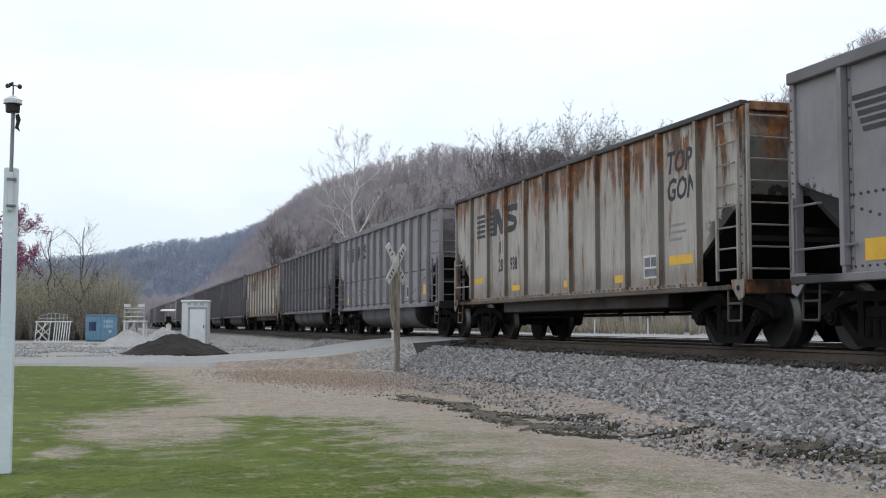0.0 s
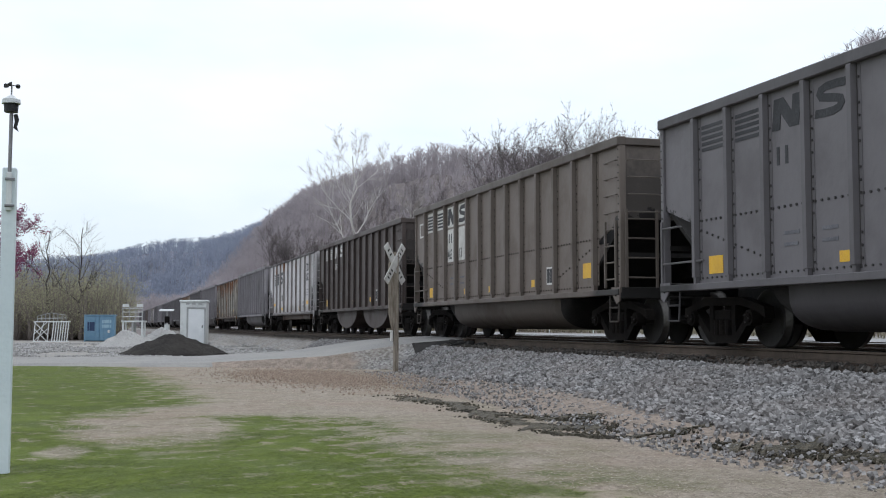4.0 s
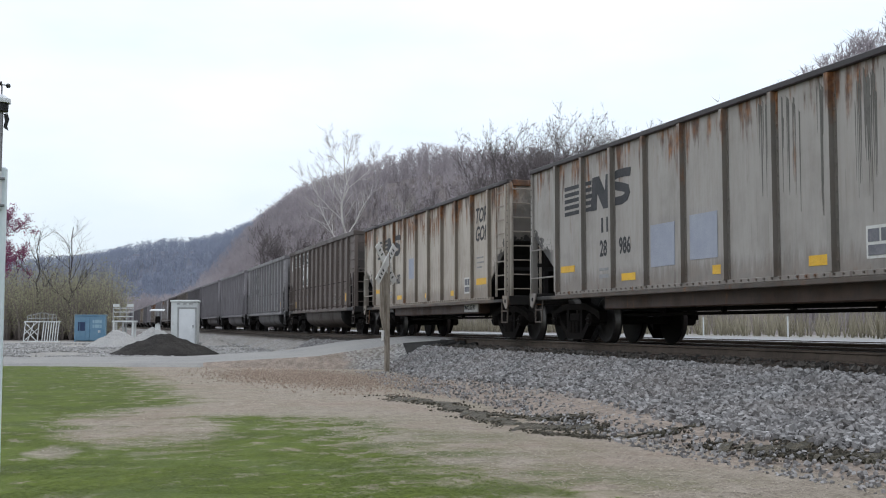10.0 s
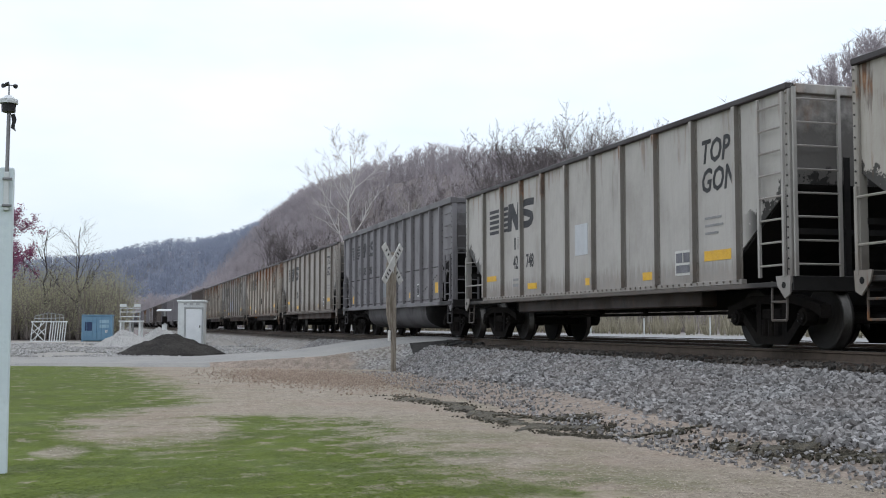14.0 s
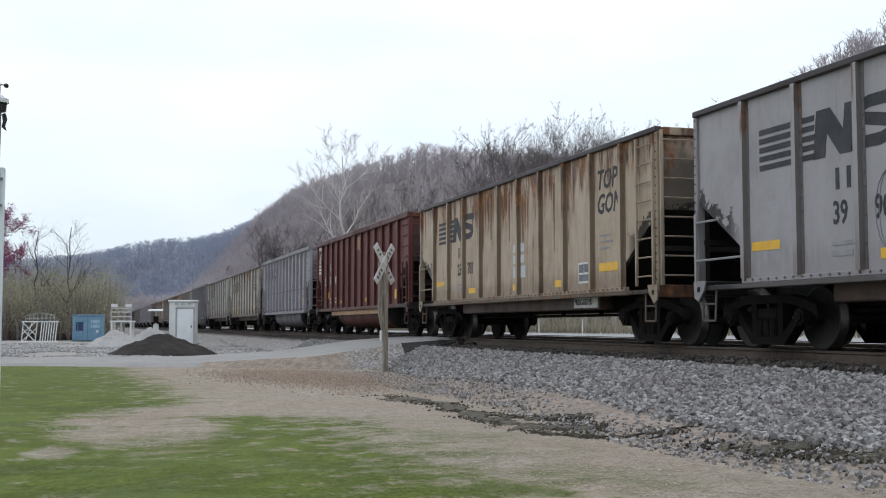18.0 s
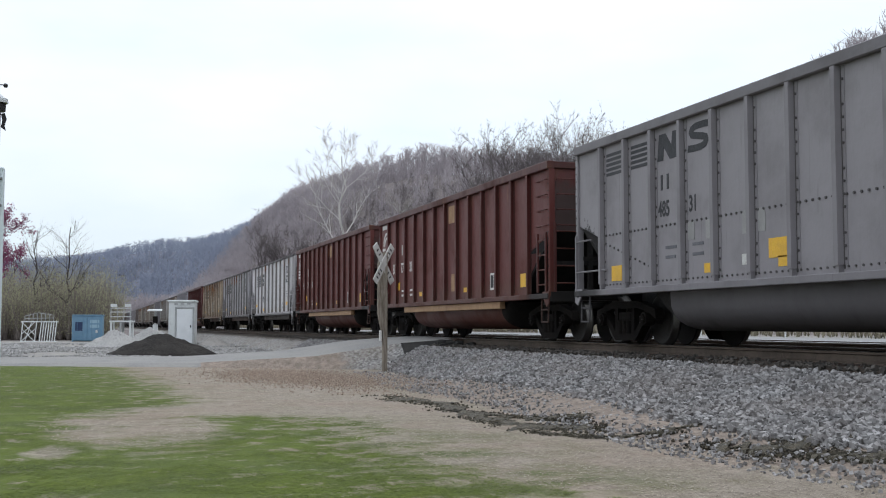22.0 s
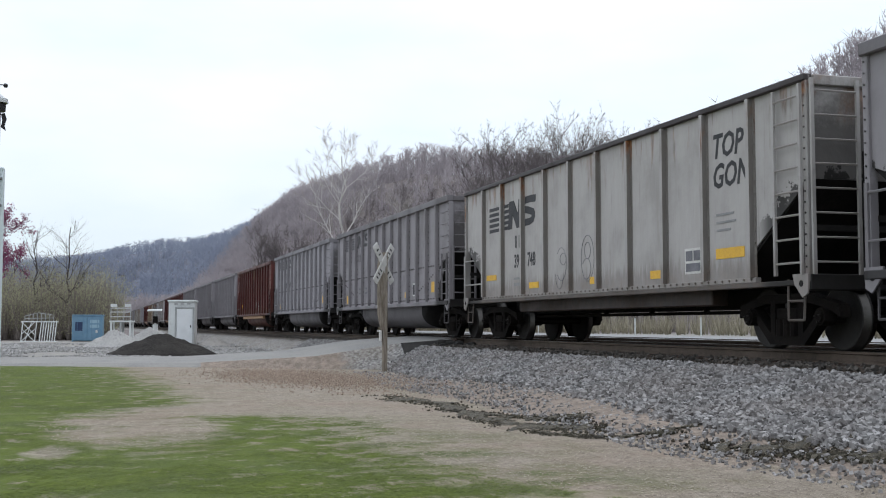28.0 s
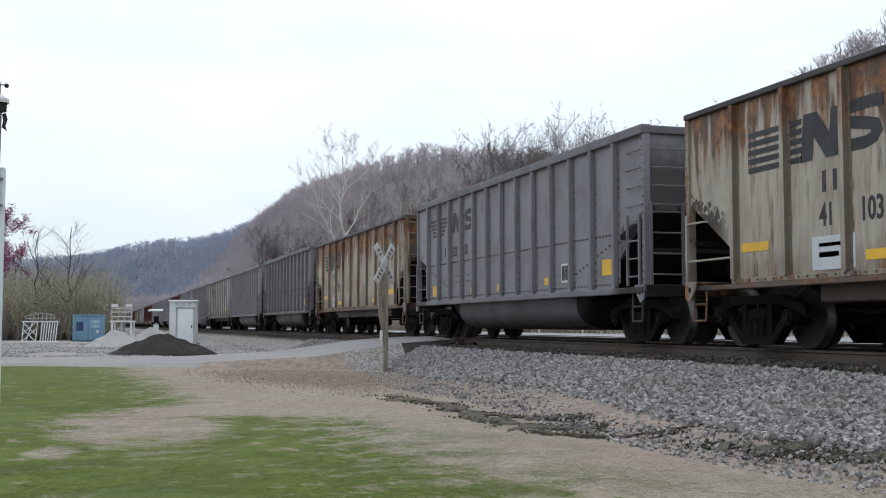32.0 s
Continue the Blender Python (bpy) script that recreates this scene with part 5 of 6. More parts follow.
def road_ribbon():
    k = Mat("worn_asphalt", 0.9, 0, 0.2)
    co = k.world_co()
    c = k.mix(k.noise(co, 18, 4, 0.7), (0.17, 0.166, 0.165), (0.25, 0.245, 0.24))
    c = k.mix(k.math("MULTIPLY", k.noise(co, 0.7, 4), 0.5), c, (0.28, 0.27, 0.25))
    k.color(c).bump(k.noise(co, 30, 3), 0.4, 0.01)
    rows = []
    path = [(-60, 48.5, 0.06, 10.0), (-22, 44.2, 0.06, 6.5), (-10, 42.2, 0.06, 4.6), (-2, 40.0, 0.07, 3.7), (3.0, 37.2, 0.13, 3.5), (6.0, 35.2, 0.34, 3.4), (8.2, 34.1, 0.71, 3.3), (9.80, 33.8, 0.83, 3.3)]
    verts = []
    for x, y, z, w in path:
        g = -0.06 if x < 4.5 else min(float(shoulder_z(x, y)), 0.25) - 0.12
        for q in (-1.0, -0.5, 0, 0.5, 1.0):
            verts.append((x, y + q * w, z + 0.04 * (1 - q * q)))
        verts.append((x, y + w + 0.2 + 1.2 * (z - g), g))
        verts.insert(len(verts) - 6, (x, y - w - 0.2 - 1.2 * (z - g), g))
    n = 7
    faces = [(j * n + i, (j + 1) * n + i, (j + 1) * n + i + 1, j * n + i + 1) for j in range(len(path) - 1) for i in range(n - 1)]
    r = raw("road", verts, faces, k.m)
    r.data.materials.append(M_DARKCHUNK)
    r.data.materials.append(M_BALLAST)
    # near side at the crossing: dark asphalt, the edge's shadow line in its colour
    for p in r.data.polygons:
        if p.index % 6 == 0 and p.center.x > 2:
            p.material_index = 1 if p.center.x > 8 else 2
    return tagged(r, "worn gray gravelly road rising to the level crossing", "road", kind="structure")


road_ribbon()


def crossing():
    root = tagged(new("level_crossing", None), "worn timber level crossing between the rails", "level crossing", kind="structure")
    root.location = (TRACK_X, 33.8, RAIL_Z)
    for x0, x1 in ((-0.66, -0.42), (-0.40, -0.16), (-0.13, 0.13), (0.16, 0.40), (0.42, 0.66), (0.83, 1.1), (1.12, 1.4)):
        bm = B()
        box(bm, x0, x1, -3.4, 3.4, -0.18, -0.012, 0.015)
        part("crossing_plank", bm, M_TIE, root)
    bm = B()
    box(bm, -1.05, -0.82, -3.55, 3.4, -0.18, -0.014, 0.02)
    part("crossing_plank", bm, M_TIE, root)
    for i in range(7):
        a = random.Random(50 + i)
        bm = B()
        box(bm, -0.22, 0.22, -0.09, 0.09, -0.05, 0.05, 0.02)
        c = part("broken_asphalt", bm, M_DARKCHUNK, root)
        c.matrix_basis = pose(-1.0 - a.uniform(0, 0.5), -3.6 - a.uniform(0, 1.1), -0.20 + a.uniform(0, 0.08), a.uniform(-20, 20), a.uniform(-20, 20), a.uniform(0, 180))
    return root


crossing()


# ---------------- crossbuck sign ----------------
M_OLDWOOD = Mat("weathered_gray_post", 0.9, 0, 0.15)
_co = M_OLDWOOD.coords("Object", (6, 6, 0.7))
M_OLDWOOD.color(M_OLDWOOD.mix(M_OLDWOOD.noise(_co, 4, 5), (0.15, 0.125, 0.10), (0.30, 0.265, 0.225))).bump(M_OLDWOOD.noise(_co, 9, 4), 0.5, 0.02)
M_OLDWOOD = M_OLDWOOD.m
M_SIGN = simple("worn_white_sign", (0.62, 0.62, 0.60), (0.45, 0.44, 0.42), 5, 0.6)
M_SIGNINK = simple("black_sign_ink", (0.02, 0.02, 0.02), (0.05, 0.05, 0.05), 5, 0.6)
POST_X, POST_Y = 7.27, 28.9


def crossbuck():
    root = tagged(new("crossbuck_sign", None), "weathered railroad crossbuck sign on a wooden post", "crossing sign")
    root.location = (POST_X, POST_Y, 0.05)
    bm = B()
    box(bm, -0.062, 0.062, -0.062, 0.062, -0.4, 3.06, 0.012)
    part("post", bm, M_OLDWOOD, root)
    bm = B()
    prism(bm, [(-0.19, 2.75), (-0.19, 1.45), (-0.10, 1.02), (-0.066, 1.02), (-0.066, 3.0), (-0.12, 3.0)], 1, -0.06, 0.05)
    part("splint", bm, M_OLDWOOD, root, "gray board nailed along the upper post")
    # blades face along the road, so the camera sees them edge-on-ish
    for sgn in (-1, 1):
        bm = B()
        box(bm, -0.11, 0.11, -0.012, 0.012, -0.62, 0.62, 0.006)
        b = part("blade", bm, M_SIGN, root, "white blade with worn black lettering")
        b.matrix_basis = pose(-0.06, -0.11 - 0.014 * sgn, 2.75, 0, 0, 40) @ pose(0, 0, 0, 0, sgn * 39, 0)
        for q in (-0.47, -0.35, -0.23, 0.23, 0.35, 0.47) if sgn > 0 else (-0.44, -0.30, 0.30, 0.44):
            bm = B()
            box(bm, -0.045, 0.045, -0.016, 0.016, q - 0.022, q + 0.022)
            part("print_bar", bm, M_SIGNINK, b)
    bm = B()
    box(bm, -0.14, -0.085, -0.06, 0.06, 0.75, 1.02, 0.01)
    part("tag", bm, M_SIGN, root)
    return root


crossbuck()


# ---------------- weather station post ----------------
def weather_post():
    root = tagged(new("weather_station", None), "white wooden post with a small weather station and wind cups", "weather station")
    x, y = -0.775, 10.03
    root.location = (x, y, 0.0)
    white = simple("painted_white_post", (0.62, 0.69, 0.73), (0.52, 0.59, 0.64), 3, 0.6)
    grey = simple("galvanised_mast", (0.16, 0.16, 0.17), (0.24, 0.24, 0.25), 6, 0.5, 0.6)
    black = simple("black_plastic", (0.012, 0.012, 0.014), (0.02, 0.02, 0.022), 5, 0.5)
    plastic = simple("white_plastic", (0.62, 0.64, 0.66), (0.52, 0.54, 0.56), 5, 0.5)
    bm = B()
    box(bm, -0.055, 0.055, -0.055, 0.055, -0.3, 2.50, 0.008)
    part("post", bm, white, root)
    bm = B()
    box(bm, -0.022, 0.022, -0.085, -0.055, 2.14, 2.46, 0.006)
    part("clamp_plate", bm, plastic, root)
    for z in (2.18, 2.40):
        bm = B()
        tube(bm, (-0.03, -0.085, z), (0.045, -0.085, z), 0.012, n=6)
        part("clamp", bm, grey, root)
    bm = B()
    tube(bm, (0, -0.065, 2.30), (0.004, -0.055, 2.98), 0.016, n=8)
    part("mast", bm, grey, root)
    bm = B()
    tube(bm, (0, -0.05, 2.96), (0, -0.05, 3.05), 0.055, 0.06, 14)
    part("rain_cone", bm, black, root)
    bm = B()
    tube(bm, (0, -0.05, 3.03), (0, -0.05, 3.065), 0.075, 0.072, 16)
    tube(bm, (0, -0.05, 3.065), (0, -0.05, 3.10), 0.065, 0.02, 16)
    part("sensor_housing", bm, plastic, root)
    bm = B()
    tube(bm, (0, -0.05, 3.10), (0, -0.05, 3.19), 0.007, n=6)
    part("spindle", bm, grey, root)
    for a in (20, 140, 260):
        c, s = math.cos(radians(a)), math.sin(radians(a))
        bm = B()
        tube(bm, (0, -0.05, 3.185), (0.055 * c, -0.05 + 0.055 * s, 3.185), 0.005, n=5)
        tube(bm, (0.055 * c - 0.012 * s, -0.05 + 0.055 * s + 0.012 * c, 3.185), (0.055 * c + 0.018 * s, -0.05 + 0.055 * s - 0.018 * c, 3.185), 0.021, 0.008, 8)
        part("wind_cup", bm, black, root)
    bm = B()
    prism(bm, [(0.02, 2.94), (0.05, 2.95), (0.065, 2.90), (0.05, 2.84), (0.062, 2.80), (0.02, 2.83), (0.03, 2.88)], 1, -0.058, -0.05)
    part("wind_vane", bm, black, root)
    return root


weather_post()


# ---------------- lot: shed, piles, container, white frames ----------------
def cam_to_world(px, depth):
    """x, y of a place at that depth straight out from the eye, px across at the last heading."""
    th = math.atan(619.0 / 2020.0)
    xc = (px - 784.0) / 2020.0 * depth
    return xc * math.cos(th) + depth * math.sin(th), -xc * math.sin(th) + depth * math.cos(th)


LOT_Z = 0.11
M_WHITEPAINT = simple("white_sheet_metal", (0.60, 0.62, 0.62), (0.46, 0.48, 0.48), 2, 0.55)
M_DOOR = simple("pale_door", (0.66, 0.68, 0.70), (0.56, 0.58, 0.6), 2, 0.5)
M_BLUE = simple("blue_container_paint", (0.10, 0.20, 0.30), (0.16, 0.27, 0.36), 2, 0.55)
M_DARKBLUE = simple("dark_blue_window", (0.015, 0.03, 0.08), (0.03, 0.05, 0.11), 2, 0.3)


def shed():
    x, y = cam_to_world(324, 66)
    root = tagged(new("signal_hut", None), "white sheet metal signal hut with a pale door on gravel", "hut")
    root.matrix_world = pose(x, y, LOT_Z, 0, 0, -9)
    bm = B()
    box(bm, -0.72, 0.74, -0.8, 1.2, -0.05, 2.42, 0.02)
    part("wall_shell", bm, M_WHITEPAINT, root)
    bm = B()
    box(bm, -0.78, 0.80, -0.88, 1.28, 2.42, 2.54, 0.03)
    part("roof", bm, M_WHITEPAINT, root)
    bm = B()
    box(bm, -0.26, 0.62, -0.85, -0.80, 0.05, 2.02, 0.01)
    d = part("door", bm, M_DOOR, root, "pale gray flush door")
    bm = B()
    box(bm, 0.50, 0.55, -0.90, -0.85, 0.95, 1.1, 0.01)
    part("handle", bm, M_RUNNING, d)
    for a, b, c, e in ((-0.36, -0.27, 0.0, 2.14), (0.63, 0.72, 0.0, 2.14), (-0.27, 0.63, 2.05, 2.14)):
        bm = B()
        box(bm, a, b, -0.87, -0.80, c, e, 0.01)
        part("door_frame", bm, M_GREYFRAME, root)
    for xx in (-0.3, 0.05, 0.4):
        bm = B()
        box(bm, xx - 0.1, xx + 0.1, -0.90, -0.88, 2.27, 2.36, 0.01)
        part("vent", bm, M_GREYFRAME, root)
    return root


def lot_gravel(rng, n):
    y = 40.0 + 32.0 * rng.uniform(0, 1, n) ** 1.3
    x = rng.uniform(-9.0, 8.2, n)
    keep = np.array([noise.noise((a * 0.35, b * 0.22, 8.0)) for a, b in zip(x, y)]) + rng.uniform(-0.35, 0.35, n) > 0.0
    keep &= (x < -5) | (y > 46.0 - 0.9 * (x + 5))
    x, y = x[keep], y[keep]
    return np.stack((x, y, 0.02 + 0.10 * np.clip((y - 36) / 26, 0, 1) + rng.uniform(0, 0.02, len(x))), -1)


stone_field("lot_stones", 26000, lot_gravel, (0.05, 0.11), stone_material("pale_lot_gravel", (0.19, 0.187, 0.186), (0.42, 0.415, 0.41), (0.30, 0.28, 0.26)), 21, "loose pale gravel strewn over the lot", "gravel")
M_GREYFRAME = simple("gray_frame_metal", (0.28, 0.29, 0.29), (0.38, 0.39, 0.39), 3, 0.6)
shed()


def pile(name, px, depth, rx, ry, h, material, label, seed):
    x0, y0 = cam_to_world(px, depth)
    n, m = 56, 22
    verts, faces = [(0, 0, h)], []
    for j in range(1, m + 1):
        r = j / m
        for i in range(n):
            a = i * math.tau / n
            w = 1 + 0.16 * noise.noise((math.cos(a) * 1.6, math.sin(a) * 1.6, seed))
            u, v = r * math.cos(a), r * math.sin(a)
            z = h * max(0.0, 1 - r ** 1.25) + h * (0.16 * noise.noise((u * 4, v * 4, seed + 3.0)) + 0.09 * noise.noise((u * 11, v * 11, seed))) * (1 - r ** 3)
            verts.append((rx * r * w * math.cos(a), ry * r * w * math.sin(a), z - (0.08 if j == m else 0)))
    for i in range(n):
        faces.append((0, 1 + i, 1 + (i + 1) % n))
    for j in range(m - 1):
        for i in range(n):
            a, b = 1 + j * n + i, 1 + j * n + (i + 1) % n
            faces.append((a, a + n, b + n, b))
    o = raw(name, verts, faces, material)
    th = math.degrees(math.atan(619.0 / 2020.0))
    o.matrix_world = pose(x0, y0, LOT_Z - 0.02, 0, 0, -th)
    return tagged(o, label, "heap")


def pile_material(name, a, b):
    k = Mat(name, 0.95, 0, 0.15)
    co = k.coords()
    k.color(k.mix(k.noise(co, 14, 4, 0.7), k.mix(k.noise(co, 1.2, 4), a, b), b)).bump(k.noise(co, 12, 5, 0.7), 0.9, 0.06)
    return k.m


pile("asphalt_mound", 286, 44, 2.05, 1.6, 0.78, pile_material("black_millings", (0.022, 0.021, 0.021), (0.055, 0.05, 0.046)), "low dark heap of asphalt millings on gravel", 2.0)
pile("gravel_mound", 206, 58, 1.7, 1.5, 0.86, pile_material("pale_gravel", (0.34, 0.34, 0.34), (0.46, 0.45, 0.44)), "pale gray heap of gravel in the lot", 5.0)
pile("gravel_mound", 268, 60, 1.5, 1.4, 1.0, pile_material("pale_gravel_b", (0.34, 0.34, 0.34), (0.46, 0.45, 0.44)), "pale gray heap of gravel in the lot", 9.0)
pile("gravel_mound", 380, 60, 0.9, 0.8, 0.5, pile_material("dull_gravel", (0.26, 0.25, 0.24), (0.36, 0.34, 0.32)), "small dull gray gravel heap beside the hut", 12.0)


def container():
    x, y = cam_to_world(156, 78)
    root = tagged(new("storage_container", None), "small blue steel storage container standing in the lot", "container")
    root.matrix_world = pose(x, y, LOT_Z - 0.03, 0, 0, -4)
    bm = B()
    box(bm, -0.95, 0.95, -0.02, 2.4, 0.06, 1.78, 0.02)
    part("body", bm, M_BLUE, root)
    for a, b in ((-0.93, -0.02), (0.02, 0.93)):
        bm = B()
        box(bm, a, b, -0.07, -0.02, 0.10, 1.72, 0.01)
        d = part("door", bm, M_BLUE, root)
        for q in (0.3, 0.7):
            bm = B()
            xx = a + q * (b - a)
            tube(bm, (xx, -0.09, 0.12), (xx, -0.09, 1.70), 0.016, n=6)
            part("lock_bar", bm, M_BLUE, d)
    bm = B()
    box(bm, -0.78, -0.30, -0.085, -0.07, 0.75, 1.35)
    part("dark_panel", bm, M_DARKBLUE, root, "dark blue panel on the door")
    for z in (1.28, 0.95):
        bm = B()
        box(bm, 0.18, 0.78, -0.085, -0.07, z, z + 0.22)
        part("pale_panel", bm, M_PALEBLUE, root)
    bm = B()
    box(bm, 0.55, 0.70, -0.088, -0.07, 0.62, 0.80)
    part("white_label", bm, M_SIGN, root)
    for xx in (-0.95, 0.95):
        bm = B()
        box(bm, xx - 0.05, xx + 0.05, -0.1, 0.0, 0, 1.84, 0.01)
        part("corner_post", bm, M_BLUE, root)
    bm = B()
    box(bm, -1.0, 1.0, -0.1, 2.45, 1.78, 1.86, 0.01)
    part("roof", bm, M_BLUE, root)
    return root


M_PALEBLUE = simple("pale_blue_paint", (0.20, 0.33, 0.42), (0.28, 0.40, 0.48), 2, 0.6)
container()


def bars_frame(root, name, segs, r, material):
    for a, b in segs:
        bm = B()
        tube(bm, a, b, r, n=6)
        part(name, bm, material, root)


def gate_rack():
    x, y = cam_to_world(70, 76)
    root = tagged(new("gate_rack", None), "stack of white tubular gates and railings leaning together", "gate rack")
    root.matrix_world = pose(x, y, LOT_Z - 0.03, 0, 0, -14)
    segs = []
    for i in range(7):
        q = 0.05 + i * 0.165
        segs.append(((q, 0, 0), (q + 0.06, 0.25, 1.36)))
    bars_frame(root, "white_rail", segs, 0.032, M_WHITEPAINT)
    segs = [((-1.15, 0, 0), (-1.10, 0.2, 1.36)), ((-0.25, 0, 0), (-0.2, 0.2, 1.36)), ((-1.15, 0, 0.05), (-0.25, 0.1, 0.9)), ((-0.25, 0, 0.05), (-1.15, 0.1, 0.9)),
            ((-1.15, 0, 0.5), (-0.25, 0.05, 1.36)), ((-0.25, 0, 0.5), (-1.15, 0.05, 1.36)), ((-0.9, 0, 0.0), (-0.5, 0.1, 1.3))]
    bars_frame(root, "cross_brace", segs, 0.028, M_WHITEPAINT)
    bars_frame(root, "top_rail", [((-1.2, 0.2, 1.36), (1.22, 0.26, 1.36)), ((-1.2, 0.0, 0.04), (1.2, 0.0, 0.04))], 0.035, M_WHITEPAINT)
    segs = []
    for i in range(8):
        a = -1.0 + i * 0.27
        segs.append(((a, 0.3, 1.4), (a, 0.3, 1.72 + 0.2 * math.sin(i * 0.45))))
    segs += [((-1.0, 0.3, 1.74), (-0.1, 0.3, 1.96)), ((-0.1, 0.3, 1.96), (0.9, 0.3, 1.80)), ((-1.0, 0.3, 1.56), (0.9, 0.3, 1.62))]
    bars_frame(root, "upper_rail", segs, 0.022, M_GREYFRAME)
    return root


gate_rack()


def platform():
    x, y = cam_to_world(217, 74)
    root = tagged(new("steel_platform", None), "white steel loading platform with handrails on posts", "platform")
    root.matrix_world = pose(x, y, LOT_Z, 0, 0, -12)
    bm = B()
    box(bm, -0.72, 0.72, -0.5, 0.6, 1.30, 1.40, 0.01)
    part("deck", bm, M_WHITEPAINT, root)
    for xx in (-0.6, 0.0, 0.6):
        for yy in (-0.4, 0.5):
            bm = B()
            box(bm, xx - 0.06, xx + 0.06, yy - 0.06, yy + 0.06, -0.05, 1.30, 0.01)
            part("leg", bm, M_GREYFRAME if xx == 0 else M_WHITEPAINT, root)
    for xx in (-0.62, -0.2, 0.2, 0.62):
        bm = B()
        tube(bm, (xx, -0.46, 1.4), (xx, -0.46, 2.35 if abs(xx) < 0.5 else 2.2), 0.03, n=6)
        part("handrail_post", bm, M_GREYFRAME, root)
    for z in (1.65, 1.95, 2.2):
        bm = B()
        tube(bm, (-0.66, -0.46, z), (0.66, -0.46, z), 0.025, n=6)
        part("handrail", bm, M_WHITEPAINT, root)
    for xx in (-0.45, 0.45):
        bm = B()
        box(bm, xx - 0.2, xx + 0.2, -0.48, -0.4, 2.28, 2.46, 0.01)
        part("top_box", bm, M_WHITEPAINT, root)
    return root


platform()


def solar_post():
    x, y = cam_to_world(276, 70)
    root = tagged(new("signal_post", None), "white post with a control box and flat solar panel", "post")
    root.matrix_world = pose(x, y, LOT_Z, 0, 0, -12)
    bm = B()
    tube(bm, (0, 0, 0), (0, 0, 1.15), 0.18, 0.16, 10)
    part("base", bm, M_WHITEPAINT, root)
    bm = B()
    tube(bm, (0, 0, 1.1), (0, 0, 2.05), 0.06, n=8)
    part("pole", bm, M_GREYFRAME, root)
    bm = B()
    box(bm, -0.14, 0.14, -0.12, 0.12, 1.25, 1.65, 0.02)
    part("control_box", bm, M_RUNNING, root)
    bm = B()
    box(bm, -0.42, 0.42, -0.25, 0.25, 2.0, 2.06, 0.01)
    b = part("solar_panel", bm, M_WHITEPAINT, root)
    b.matrix_basis = pose(0, 0, 0, 8, 0, 0)
    return root


solar_post()


# ---------------- the far side: gravel road, fence posts ----------------
def far_road():
    k = Mat("pale_gravel_road", 0.95, 0, 0.15)
    co = k.world_co()
    k.color(k.mix(k.noise(co, 3, 4), (0.21, 0.21, 0.215), (0.28, 0.28, 0.28)))
    verts, faces = [], []
    ys = list(range(-60, 400, 10))
    for y in ys:
        for x in (21.5, 24, 32, 34.5):
            verts.append((x, y, 0.62 if 22 < x < 34 else 0.50))
    for j in range(len(ys) - 1):
        for i in range(3):
            faces.append((j * 4 + i, j * 4 + i + 1, (j + 1) * 4 + i + 1, (j + 1) * 4 + i))
    return tagged(raw("road", verts, faces, k.m), "pale gravel road beyond the tracks", "road", kind="structure")


far_road()
for i in range(9):
    bm = B()
    tube(bm, (0, 0, -0.2), (0, 0, 1.1), 0.05, 0.045, 8)
    p = part("marker_post", bm, M_WHITEPAINT)
    p.location = (36.0, 18 + i * 9.0, 0.6)
    tagged(p, "short white roadside marker post", "post", "marker posts beside the far road")


# ---------------- trees ----------------
def grow(rng, height, levels, spread, twigs, lean=0.0, thin=1.0, upright=0.6, first=0.22):
    """Branches of a bare tree as segments (a, b, ra, rb) and twig slivers."""
    segs, tips = [], []

    def limb(p, d, length, r, lev):
        n = 4 if lev < 2 else 3
        q, dd = Vector(p), Vector(d).normalized()
        for i in range(n):
            dd = (dd + Vector((rng.gauss(0, 0.13), rng.gauss(0, 0.13), rng.gauss(0, 0.07) + 0.05 * upright))).normalized()
            e = q + dd * (length / n)
            r2 = r * (0.80 if lev else 0.84)
            segs.append((q.copy(), e.copy(), r, r2))
            start = 0 if lev else (1 if first < 0.3 else 2)
            if lev < levels and i >= start:
                for _ in range(rng.choice((1, 2, 2, 3)) if lev == 0 else rng.choice((1, 1, 2))):
                    a = rng.uniform(0, math.tau)
                    side = dd.orthogonal()
                    side.rotate(Matrix.Rotation(a, 3, dd))
                    nd = (dd * rng.uniform(0.35, 0.9) + side * spread * rng.uniform(0.7, 1.2) + Vector((0, 0, 0.25 * upright))).normalized()
                    limb(e, nd, length * rng.uniform(0.42, 0.68), r2 * rng.uniform(0.45, 0.65), lev + 1)
            if lev >= levels - 1:
                tips.append((e.copy(), dd.copy(), length))
            q, r = e, r2
        tips.append((q.copy(), dd.copy(), length))
    limb(Vector((0, 0, -0.3)), Vector((lean, 0, 1)), height * 0.72, height * 0.016 * thin, 0)
    tw = []
    for p, d, ln in tips:
        for _ in range(twigs):
            v = (d + Vector((rng.gauss(0, 0.55), rng.gauss(0, 0.55), rng.gauss(0.15, 0.4)))).normalized()
            tw.append((p, p + v * rng.uniform(0.25, 0.6) * min(ln, 2.2)))
    return segs, tw


